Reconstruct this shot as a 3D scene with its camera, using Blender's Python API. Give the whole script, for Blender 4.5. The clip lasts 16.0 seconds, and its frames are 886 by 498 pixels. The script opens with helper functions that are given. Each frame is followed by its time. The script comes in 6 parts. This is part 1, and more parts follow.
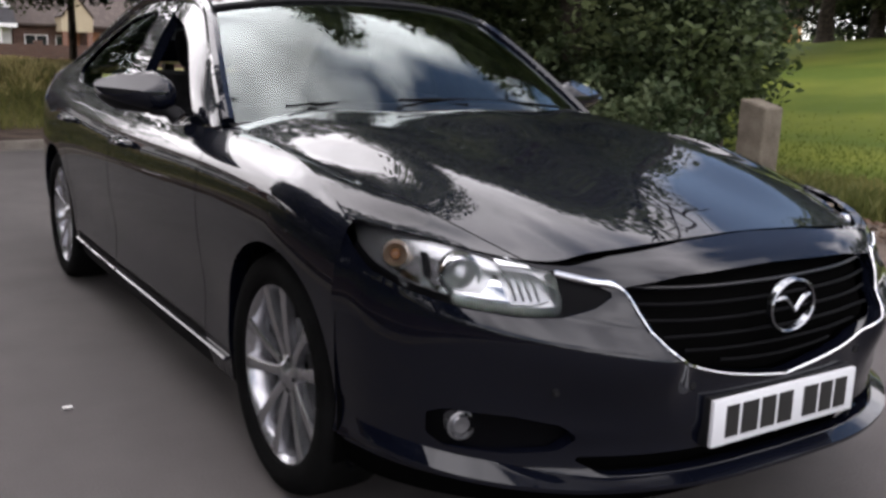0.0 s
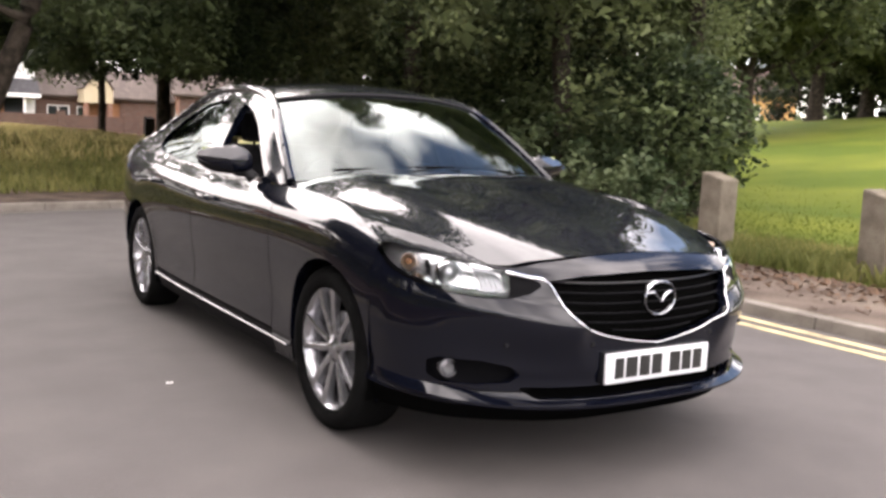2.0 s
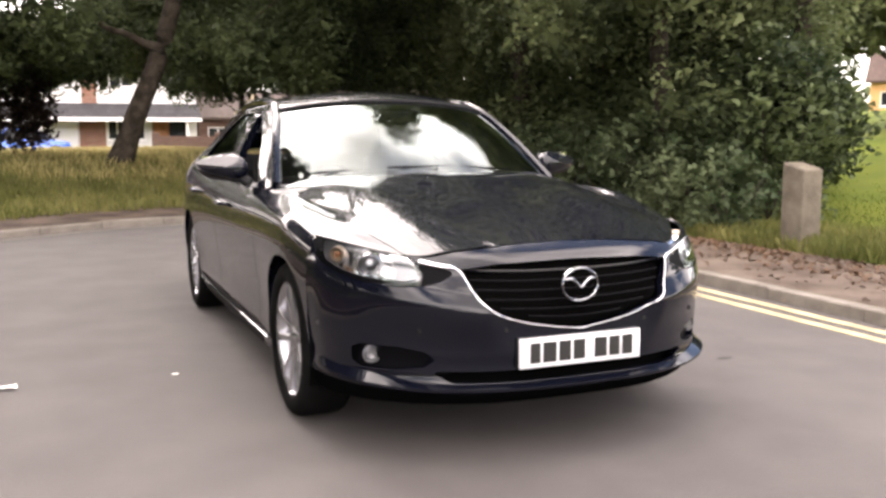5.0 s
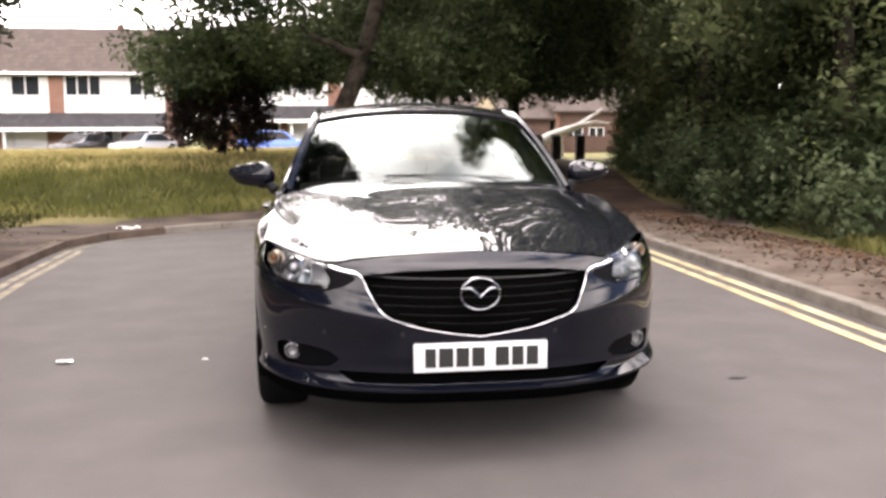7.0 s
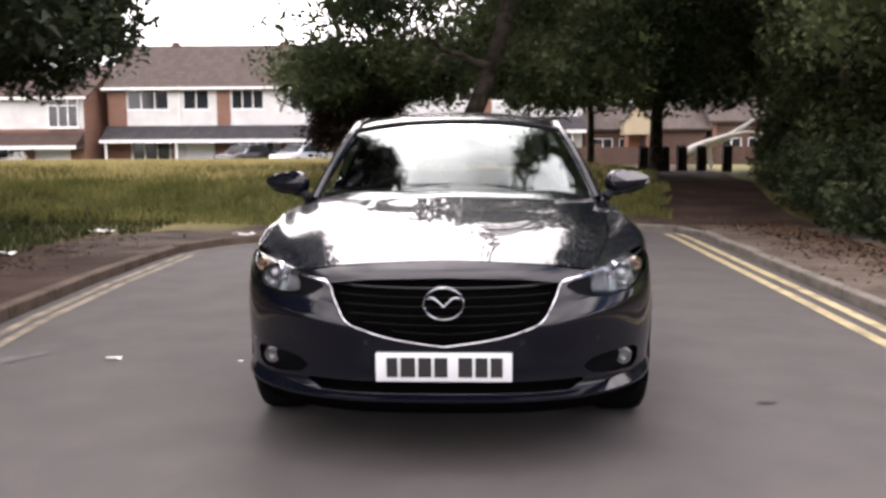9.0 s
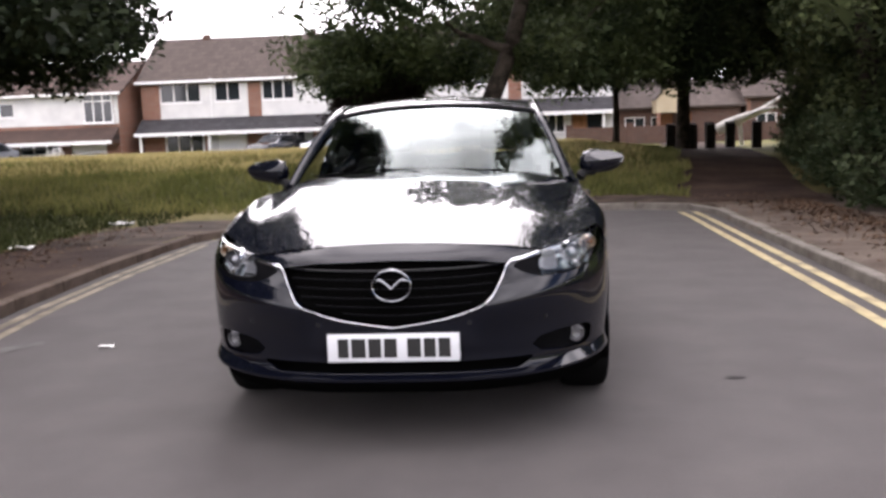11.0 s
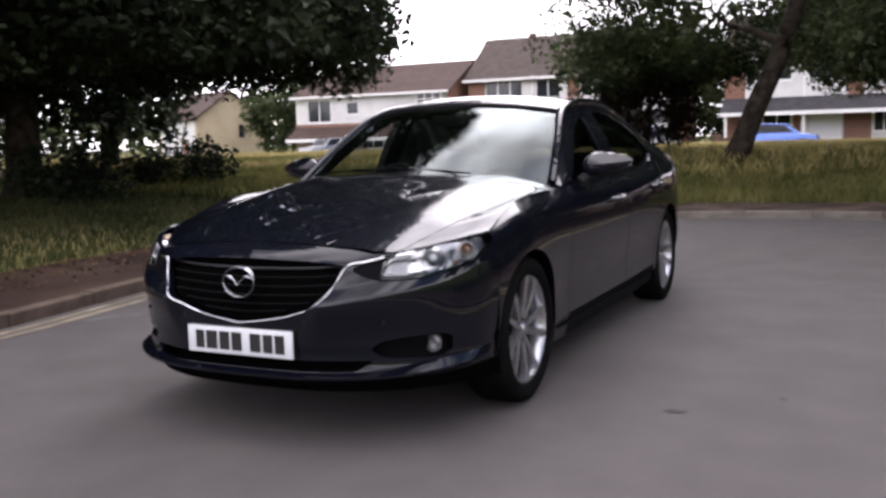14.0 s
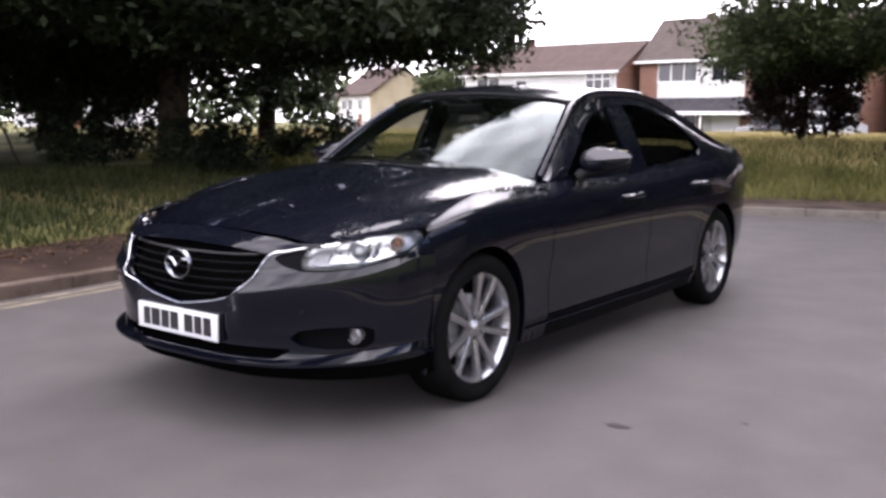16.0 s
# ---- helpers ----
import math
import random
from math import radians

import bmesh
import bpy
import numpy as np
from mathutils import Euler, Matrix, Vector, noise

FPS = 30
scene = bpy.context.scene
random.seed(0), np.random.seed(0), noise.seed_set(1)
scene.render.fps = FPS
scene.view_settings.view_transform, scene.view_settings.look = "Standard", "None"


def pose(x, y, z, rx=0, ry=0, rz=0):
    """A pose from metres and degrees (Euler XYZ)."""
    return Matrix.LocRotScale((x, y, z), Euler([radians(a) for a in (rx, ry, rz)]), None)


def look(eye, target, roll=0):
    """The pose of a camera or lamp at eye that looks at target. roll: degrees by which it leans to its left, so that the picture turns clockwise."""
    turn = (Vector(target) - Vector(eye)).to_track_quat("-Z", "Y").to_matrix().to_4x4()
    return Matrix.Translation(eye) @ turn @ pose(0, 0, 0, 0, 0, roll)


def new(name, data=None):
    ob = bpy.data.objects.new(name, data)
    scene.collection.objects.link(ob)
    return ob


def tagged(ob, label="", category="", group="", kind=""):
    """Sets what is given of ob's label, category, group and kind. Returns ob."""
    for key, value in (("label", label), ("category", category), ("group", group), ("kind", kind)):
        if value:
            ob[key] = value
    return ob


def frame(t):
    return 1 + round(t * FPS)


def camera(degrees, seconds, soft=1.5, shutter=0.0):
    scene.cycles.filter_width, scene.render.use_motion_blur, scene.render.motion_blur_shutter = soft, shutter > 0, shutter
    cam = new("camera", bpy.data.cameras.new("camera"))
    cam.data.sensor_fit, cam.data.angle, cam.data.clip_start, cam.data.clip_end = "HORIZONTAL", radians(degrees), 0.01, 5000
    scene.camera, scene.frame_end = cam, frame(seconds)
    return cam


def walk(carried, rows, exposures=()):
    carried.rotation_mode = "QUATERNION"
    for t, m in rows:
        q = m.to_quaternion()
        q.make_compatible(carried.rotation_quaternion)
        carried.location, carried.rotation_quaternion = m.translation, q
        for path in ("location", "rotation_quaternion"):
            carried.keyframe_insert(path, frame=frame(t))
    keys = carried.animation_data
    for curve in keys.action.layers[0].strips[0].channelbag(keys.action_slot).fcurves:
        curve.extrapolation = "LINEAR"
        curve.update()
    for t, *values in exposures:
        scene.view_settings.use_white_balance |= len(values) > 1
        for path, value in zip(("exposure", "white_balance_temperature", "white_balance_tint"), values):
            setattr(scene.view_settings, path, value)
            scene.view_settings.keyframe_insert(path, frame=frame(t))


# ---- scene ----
cam = camera(51.3, 16.0, soft=3.0)
PATH = [
    (0, (-1.83, -1.304, 1.189), (-0.756, 0.335, 0.79), 1.9),
    (0.5, (-2.024, -1.619, 1.227), (-0.939, 0.022, 0.871), 2.4),
    (1, (-2.239, -1.9, 1.235), (-1.13, -0.267, 0.918), 1.9),
    (1.5, (-2.373, -2.188, 1.209), (-1.291, -0.524, 0.956), 1.8),
    (2, (-2.487, -2.384, 1.221), (-1.413, -0.715, 0.973), 2.5),
    (2.5, (-2.586, -2.462, 1.211), (-1.499, -0.799, 0.982), 2.5),
    (3, (-2.624, -2.507, 1.208), (-1.534, -0.845, 0.988), 2.8),
    (5.5, (-1.475, -3.144, 1.2), (-0.827, -1.269, 0.947), -0.8),
    (6, (-1.15, -3.354, 1.249), (-0.636, -1.44, 0.984), -0.9),
    (6.5, (-0.795, -3.444, 1.231), (-0.445, -1.491, 0.981), -0.8),
    (7, (-0.601, -3.453, 1.253), (-0.34, -1.484, 1.014), -0.3),
    (7.5, (-0.296, -3.545, 1.261), (-0.211, -1.559, 1.04), -0.3),
    (8, (-0.097, -3.526, 1.241), (-0.111, -1.538, 1.022), -0.4),
    (8.5, (0.053, -3.452, 1.239), (-0.008, -1.464, 1.029), -0.2),
    (11, (0.501, -3.513, 1.232), (0.335, -1.535, 0.987), -2.0),
    (11.5, (0.768, -3.48, 1.212), (0.518, -1.512, 0.962), -1.7),
    (12, (1.057, -3.351, 1.208), (0.703, -1.402, 0.934), -1.7),
    (12.5, (1.443, -3.316, 1.204), (0.888, -1.411, 0.952), -1.9),
    (13, (1.781, -3.252, 1.204), (1.082, -1.394, 0.962), -1.1),
    (13.5, (2.062, -3.094, 1.208), (1.269, -1.271, 0.987), -0.2),
    (14, (2.354, -2.957, 1.198), (1.486, -1.17, 0.967), -1.5),
    (14.5, (2.615, -2.834, 1.206), (1.668, -1.09, 0.966), -0.9),
    (15, (2.767, -2.662, 1.202), (1.728, -0.975, 0.935), -1.2),
    (15.5, (2.947, -2.494, 1.204), (1.837, -0.853, 0.927), -0.6),
    (16, (3.163, -2.388, 1.247), (1.976, -0.801, 0.974), 0.3),
]
walk(cam, [(t, look(eye, target, roll)) for t, eye, target, roll in PATH],
     [(0.0, -0.17, 6450, 18), (0.7, 0.25, 6700, 19), (1.5, 0.68, 6850, 20), (3.0, 0.93, 7150, 20), (5.5, 1.03, 7200, 21), (7.0, 0.84, 7050, 21), (8.5, 0.31, 6800, 22), (11.0, 0.11, 6500, 22), (13.0, -0.16, 6400, 23), (14.5, -0.11, 6350, 24), (15.0, -0.05, 6350, 25), (16.0, 0.46, 6300, 25)])

# ---- world, sun ----
SUN_WAY = Vector((-0.25, 0.769, 0.588))
world = bpy.data.worlds.new("sky")
scene.world = world
world.use_nodes = True
wn, wl = world.node_tree.nodes, world.node_tree.links
wn.clear()
w_out = wn.new("ShaderNodeOutputWorld")
w_bg = wn.new("ShaderNodeBackground")
w_sky = wn.new("ShaderNodeTexSky")
w_sky.sky_type, w_sky.sun_disc = "NISHITA", False
w_sky.sun_elevation, w_sky.sun_rotation = radians(36), radians(-18)
w_co = wn.new("ShaderNodeTexCoord")
w_noise = wn.new("ShaderNodeTexNoise")
w_noise.inputs["Scale"].default_value, w_noise.inputs["Detail"].default_value = 1.9, 7
w_ramp = wn.new("ShaderNodeValToRGB")
w_ramp.color_ramp.elements[0].position, w_ramp.color_ramp.elements[1].position = 0.38, 0.50
w_mix = wn.new("ShaderNodeMix")
w_mix.data_type = "RGBA"
# clouds: brighter overhead than at the horizon, as under any overcast sky
w_sep = wn.new("ShaderNodeSeparateXYZ")
w_up = wn.new("ShaderNodeMapRange")
w_up.inputs["To Min"].default_value, w_up.inputs["To Max"].default_value = 20.0, 19.0
w_cloud = wn.new("ShaderNodeCombineColor")
# thick and thin parts of the clouds
w_billow = wn.new("ShaderNodeTexNoise")
w_billow.inputs["Scale"].default_value, w_billow.inputs["Detail"].default_value = 3.4, 8
w_thick = wn.new("ShaderNodeMapRange")
w_thick.inputs["From Min"].default_value, w_thick.inputs["From Max"].default_value = 0.36, 0.64
w_thick.inputs["To Min"].default_value, w_thick.inputs["To Max"].default_value = 0.85, 2.2
w_lit = wn.new("ShaderNodeMath")
w_lit.operation = "MULTIPLY"
wl.new(w_billow.outputs["Fac"], w_thick.inputs["Value"])
wl.new(w_up.outputs[0], w_lit.inputs[0])
wl.new(w_thick.outputs[0], w_lit.inputs[1])
wl.new(w_co.outputs["Generated"], w_sep.inputs[0])
wl.new(w_sep.outputs["Z"], w_up.inputs["Value"])
wl.new(w_cloud.outputs[0], w_mix.inputs["B"])
# the cloud is thin enough to glow round the hidden sun
w_dot = wn.new("ShaderNodeVectorMath")
w_dot.operation = "DOT_PRODUCT"
w_dot.inputs[1].default_value = SUN_WAY
w_pos = wn.new("ShaderNodeMath")
w_pos.operation = "MAXIMUM"
w_pow = wn.new("ShaderNodeMath")
w_pow.operation, w_pow.inputs[1].default_value = "POWER", 13.0
w_glow = wn.new("ShaderNodeMath")
w_glow.operation, w_glow.inputs[1].default_value, w_glow.inputs[2].default_value = "MULTIPLY_ADD", 1.5, 1.0
w_all = wn.new("ShaderNodeMath")
w_all.operation = "MULTIPLY"
wl.new(w_co.outputs["Generated"], w_dot.inputs[0])
wl.new(w_dot.outputs["Value"], w_pos.inputs[0])
wl.new(w_pos.outputs[0], w_pow.inputs[0])
wl.new(w_pow.outputs[0], w_glow.inputs[0])
wl.new(w_lit.outputs[0], w_all.inputs[0])
wl.new(w_glow.outputs[0], w_all.inputs[1])
for w_k in ("Red", "Green", "Blue"):
    wl.new(w_all.outputs[0], w_cloud.inputs[w_k])
w_turn = wn.new("ShaderNodeMapping")
w_turn.inputs["Location"].default_value = (-5.4, -1.2, 13.9)
wl.new(w_co.outputs["Generated"], w_turn.inputs["Vector"])
wl.new(w_turn.outputs["Vector"], w_noise.inputs["Vector"])
wl.new(w_turn.outputs["Vector"], w_billow.inputs["Vector"])
wl.new(w_noise.outputs["Fac"], w_ramp.inputs["Fac"])
wl.new(w_ramp.outputs["Color"], w_mix.inputs["Factor"])
w_clear = wn.new("ShaderNodeVectorMath")
w_clear.operation, w_clear.inputs["Scale"].default_value = "SCALE", 1.8
wl.new(w_sky.outputs["Color"], w_clear.inputs[0])
wl.new(w_clear.outputs["Vector"], w_mix.inputs["A"])
wl.new(w_mix.outputs["Result"], w_bg.inputs["Color"])
w_bg.inputs["Strength"].default_value = 0.115
wl.new(w_bg.outputs["Background"], w_out.inputs["Surface"])

sun = new("sun", bpy.data.lights.new("sun", "SUN"))
sun.data.energy, sun.data.angle, sun.data.color = 0.8, radians(70), (1.0, 0.95, 0.88)
sun.matrix_world = look(SUN_WAY * 40, (0, 0, 0))


# ---- materials ----
def material(name, color, rough=0.6, metal=0.0, **more):
    m = bpy.data.materials.new(name)
    m.use_nodes = True
    b = m.node_tree.nodes["Principled BSDF"]
    b.inputs["Base Color"].default_value = (*color, 1)
    b.inputs["Roughness"].default_value, b.inputs["Metallic"].default_value = rough, metal
    for k, v in more.items():
        b.inputs[k.replace("_", " ")].default_value = v
    return m


def grained(name, colors, scale=8.0, fine=90.0, rough=0.85, bump=0.3, per_object=0.0, gloss=0.12):
    """A surface of two or three colours, mixed by coarse and fine noise, with fine relief."""
    m = material(name, colors[0], rough)
    n, l = m.node_tree.nodes, m.node_tree.links
    b = n["Principled BSDF"]
    co = n.new("ShaderNodeTexCoord")
    coarse, small = n.new("ShaderNodeTexNoise"), n.new("ShaderNodeTexNoise")
    coarse.inputs["Scale"].default_value, coarse.inputs["Detail"].default_value = scale, 6
    small.inputs["Scale"].default_value, small.inputs["Detail"].default_value = fine, 3
    l.new(co.outputs["Object"], coarse.inputs["Vector"])
    l.new(co.outputs["Object"], small.inputs["Vector"])
    add = n.new("ShaderNodeMath")
    add.operation = "MULTIPLY_ADD"
    add.inputs[1].default_value, add.inputs[2].default_value = 0.45, -0.22
    l.new(small.outputs["Fac"], add.inputs[0])
    total = n.new("ShaderNodeMath")
    l.new(coarse.outputs["Fac"], total.inputs[0])
    l.new(add.outputs[0], total.inputs[1])
    last = total
    if per_object:
        info = n.new("ShaderNodeObjectInfo")
        shift = n.new("ShaderNodeMath")
        shift.operation = "MULTIPLY_ADD"
        shift.inputs[1].default_value = per_object
        l.new(info.outputs["Random"], shift.inputs[0])
        l.new(total.outputs[0], shift.inputs[2])
        last = shift
    ramp = n.new("ShaderNodeValToRGB")
    ramp.color_ramp.elements[0].position, ramp.color_ramp.elements[1].position = 0.32, 0.68
    ramp.color_ramp.elements[0].color = (*colors[0], 1)
    ramp.color_ramp.elements[1].color = (*colors[-1], 1)
    if len(colors) == 3:
        ramp.color_ramp.elements.new(0.5).color = (*colors[1], 1)
    l.new(last.outputs[0], ramp.inputs["Fac"])
    l.new(ramp.outputs["Color"], b.inputs["Base Color"])
    b.inputs["Specular IOR Level"].default_value = gloss
    bp = n.new("ShaderNodeBump")
    bp.inputs["Strength"].default_value, bp.inputs["Distance"].default_value = bump, 0.01
    l.new(small.outputs["Fac"], bp.inputs["Height"])
    l.new(bp.outputs["Normal"], b.inputs["Normal"])
    return m


def leafy(name, dark, light, through_light=0.35):
    """Leaves: each one its own shade, partly letting light through."""
    m = bpy.data.materials.new(name)
    m.use_nodes = True
    n, l = m.node_tree.nodes, m.node_tree.links
    b = n["Principled BSDF"]
    geo = n.new("ShaderNodeNewGeometry")
    ramp = n.new("ShaderNodeValToRGB")
    ramp.color_ramp.elements[0].color, ramp.color_ramp.elements[1].color = (*dark, 1), (*light, 1)
    # clumps coloured lighter and darker, as if lit and shaded; each leaf differs a little
    co, tex, mix_in = n.new("ShaderNodeTexCoord"), n.new("ShaderNodeTexNoise"), n.new("ShaderNodeMapRange")
    tex.inputs["Scale"].default_value, tex.inputs["Detail"].default_value = 0.8, 3
    mix_in.inputs["From Min"].default_value, mix_in.inputs["From Max"].default_value = 0.38, 0.62
    mix_in.inputs["To Min"].default_value, mix_in.inputs["To Max"].default_value = -0.25, 0.65
    add = n.new("ShaderNodeMath")
    add.operation = "MULTIPLY_ADD"
    add.inputs[1].default_value = 0.6
    l.new(co.outputs["Object"], tex.inputs["Vector"])
    l.new(tex.outputs["Fac"], mix_in.inputs["Value"])
    l.new(geo.outputs["Random Per Island"], add.inputs[0])
    l.new(mix_in.outputs[0], add.inputs[2])
    l.new(add.outputs[0], ramp.inputs["Fac"])
    l.new(ramp.outputs["Color"], b.inputs["Base Color"])
    b.inputs["Roughness"].default_value = 0.6
    b.inputs["Specular IOR Level"].default_value = 0.2
    tr = n.new("ShaderNodeBsdfTranslucent")
    l.new(ramp.outputs["Color"], tr.inputs["Color"])
    mix = n.new("ShaderNodeMixShader")
    mix.inputs[0].default_value = through_light
    l.new(b.outputs[0], mix.inputs[1])
    l.new(tr.outputs[0], mix.inputs[2])
    l.new(mix.outputs[0], n["Material Output"].inputs["Surface"])
    return m


PAINT = material("blue_black_metallic_paint", (0.0020, 0.0025, 0.0055), 0.40, 0.0, Specular_IOR_Level=0.02, Specular_Tint=(0.6, 0.78, 1.0, 1.0), Coat_Weight=1.0, Coat_Roughness=0.015, Coat_IOR=1.42)
LAMP_BODY = material("silvered_lamp_housing", (0.34, 0.345, 0.36), 0.24, 0.85)
# the amber bulb's reflection is put into the bowl's colour
PALE_AMBER = material("reflector_with_bulb_glow", (0.36, 0.29, 0.22), 0.3, 0.7)
LAMP_GREY = material("fluted_reflector", (0.22, 0.225, 0.24), 0.3, 1.0)
FOG_GLASS = material("fog_lens", (0.16, 0.16, 0.17), 0.15, 0.6)
SLAT = material("satin_black", (0.0012, 0.0012, 0.0018), 0.6, Specular_IOR_Level=0.06)
SLAT_TOP = material("gloss_black_slat", (0.003, 0.003, 0.005), 0.3, Specular_IOR_Level=0.4)
TRIM = material("black_plastic", (0.008, 0.008, 0.009), 0.55, Specular_IOR_Level=0.12)
GLOSS = material("gloss_black", (0.008, 0.008, 0.009), 0.12)
CHROME = material("chrome", (0.62, 0.63, 0.65), 0.07, 1.0)
EMBLEM = material("satin_chrome", (0.27, 0.28, 0.30), 0.2, 1.0)
ALLOY = material("silver_alloy", (0.40, 0.40, 0.42), 0.26, 0.9)
RUBBER = grained("tyre_rubber", [(0.0025, 0.0025, 0.0025), (0.006, 0.006, 0.006)], 6, 120, 0.95, 0.2)
RUBBER.node_tree.nodes["Principled BSDF"].inputs["Specular IOR Level"].default_value = 0.04
# near-black without gloss, which puts the shade of hollows into the colour
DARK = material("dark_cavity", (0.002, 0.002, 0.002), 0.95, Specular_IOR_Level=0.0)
WHITE_PLATE = material("reflective_white", (0.56, 0.57, 0.59), 0.35)
PLATE_INK = material("plate_black", (0.01, 0.01, 0.01), 0.4)
AMBER = material("amber_lens", (0.20, 0.095, 0.045), 0.2)
REDLENS = material("red_lens", (0.35, 0.01, 0.01), 0.1)
SEAT = grained("seat_cloth", [(0.015, 0.015, 0.016), (0.03, 0.03, 0.032)], 20, 200, 0.9, 0.2)


def glass(name, tint=(0.9, 0.95, 0.93), see=0.8, rough=0.0, ior=1.70):
    """Thin glass: lets light straight through, with a clear reflection."""
    m = bpy.data.materials.new(name)
    m.use_nodes = True
    n, l = m.node_tree.nodes, m.node_tree.links
    n.remove(n["Principled BSDF"])
    tr, gl = n.new("ShaderNodeBsdfTransparent"), n.new("ShaderNodeBsdfGlossy")
    tr.inputs["Color"].default_value = (*(c * see for c in tint), 1)
    gl.inputs["Roughness"].default_value = rough
    gl.inputs["Color"].default_value = (0.90, 1.0, 0.98, 1)
    fr = n.new("ShaderNodeFresnel")
    fr.inputs["IOR"].default_value = ior
    mix = n.new("ShaderNodeMixShader")
    l.new(fr.outputs[0], mix.inputs[0])
    l.new(tr.outputs[0], mix.inputs[1])
    l.new(gl.outputs[0], mix.inputs[2])
    l.new(mix.outputs[0], n["Material Output"].inputs["Surface"])
    return m


GLASS = glass("window_glass", see=0.7)
DOOR_GLASS = glass("door_glass", see=0.18, ior=1.16)
LENS = glass("clear_lens", (1, 1, 1), 0.97, ior=1.4)

ASPHALT = grained("worn_asphalt", [(0.060, 0.054, 0.052), (0.067, 0.061, 0.059), (0.076, 0.069, 0.066)], 2.2, 110, 0.85, 0.35, gloss=0.3)
DIRT = grained("footway_under_soil_and_leaves", [(0.022, 0.015, 0.011), (0.050, 0.036, 0.028), (0.095, 0.070, 0.054)], 1.8, 60, 0.95, 0.5)
FOOTWAY = grained("footway_asphalt_with_leaf_litter", [(0.055, 0.040, 0.032), (0.088, 0.069, 0.056), (0.125, 0.100, 0.080)], 2.2, 60, 0.9, 0.5)
KERB_SOILED = grained("soiled_kerb", [(0.045, 0.031, 0.024), (0.105, 0.080, 0.064)], 5, 80, 0.9, 0.4, per_object=0.15)
KERB = grained("concrete_kerb", [(0.10, 0.087, 0.074), (0.18, 0.162, 0.142)], 5, 80, 0.9, 0.4, per_object=0.15)
# brown soil, made darker than DIRT to hold the shade under the trees
SHADED_SOIL = grained("soil_with_tree_shade", [(0.020, 0.011, 0.008), (0.036, 0.022, 0.016), (0.058, 0.038, 0.028)], 1.4, 60, 0.95, 0.5)
YELLOW = grained("worn_yellow_paint", [(0.20, 0.17, 0.12), (0.38, 0.315, 0.18), (0.44, 0.37, 0.23)], 5, 110, 0.7, 0.2)
YELLOW_FADED = grained("faded_yellow_paint", [(0.09, 0.08, 0.065), (0.20, 0.17, 0.125), (0.29, 0.25, 0.19)], 4, 110, 0.75, 0.2)
TAR = grained("old_tar", [(0.028, 0.026, 0.025), (0.040, 0.037, 0.036)], 12, 120, 0.7, 0.3)
SMEAR = grained("pale_rubbed_asphalt", [(0.07, 0.068, 0.065), (0.13, 0.125, 0.12)], 6, 120, 0.85, 0.3)
GRASS_GROUND = grained("grass_ground", [(0.036, 0.046, 0.015), (0.088, 0.090, 0.030), (0.20, 0.165, 0.072)], 0.35, 25, 0.95, 0.6)

# FIELD_MIX: the field beyond the footway is mown and greener than the rough verge
g_n, g_l = GRASS_GROUND.node_tree.nodes, GRASS_GROUND.node_tree.links
g_co = g_n.new("ShaderNodeTexCoord")
g_sep = g_n.new("ShaderNodeSeparateXYZ")
g_where = g_n.new("ShaderNodeMapRange")
g_where.inputs["From Min"].default_value, g_where.inputs["From Max"].default_value = 3.2, 6.5
g_noise = g_n.new("ShaderNodeTexNoise")
g_noise.inputs["Scale"].default_value, g_noise.inputs["Detail"].default_value = 0.25, 5
g_ramp = g_n.new("ShaderNodeValToRGB")
g_ramp.color_ramp.elements[0].position, g_ramp.color_ramp.elements[1].position = 0.35, 0.65
g_ramp.color_ramp.elements[0].color, g_ramp.color_ramp.elements[1].color = (0.058, 0.086, 0.010, 1), (0.115, 0.132, 0.018, 1)
g_mix = g_n.new("ShaderNodeMix")
g_mix.data_type = "RGBA"
g_base = g_n["Principled BSDF"].inputs["Base Color"]
g_l.new(g_base.links[0].from_socket, g_mix.inputs["A"])
g_l.new(g_co.outputs["Object"], g_sep.inputs[0])
g_l.new(g_co.outputs["Object"], g_noise.inputs["Vector"])
g_lean = g_n.new("ShaderNodeMath")
g_lean.operation = "MULTIPLY_ADD"
g_lean.inputs[1].default_value = -0.35
g_l.new(g_sep.outputs["Y"], g_lean.inputs[0])
g_l.new(g_sep.outputs["X"], g_lean.inputs[2])
g_l.new(g_lean.outputs[0], g_where.inputs["Value"])
g_l.new(g_noise.outputs["Fac"], g_ramp.inputs["Fac"])
g_l.new(g_ramp.outputs["Color"], g_mix.inputs["B"])
g_l.new(g_where.outputs[0], g_mix.inputs["Factor"])
g_l.new(g_mix.outputs["Result"], g_base)
g_n["Principled BSDF"].inputs["Specular IOR Level"].default_value = 0.1

# ---- mesh helpers ----


def mesh_object(name, verts, faces, mat, smooth=False):
    me = bpy.data.meshes.new(name)
    me.from_pydata([tuple(v) for v in verts], [], faces)
    me.materials.append(mat)
    if smooth:
        me.shade_smooth()
    return new(name, me)


def adopt(ob, parent, label=""):
    ob.parent = parent
    ob.matrix_parent_inverse = parent.matrix_world.inverted()
    if label:
        ob["label"] = label
    return ob


def base_of(name, loc=(0, 0, 0)):
    e = new(name)
    e.location = loc
    e.matrix_world = Matrix.Translation(loc)
    return e


def part(name, bm, mat, parent, label="", smooth=True):
    me = bpy.data.meshes.new(name)
    bm.normal_update()
    bm.to_mesh(me)
    bm.free()
    me.materials.append(mat)
    if smooth:
        me.shade_smooth()
        me.set_sharp_from_angle(angle=radians(38))
    ob = new(name, me)
    return adopt(ob, parent, label) if parent else ob


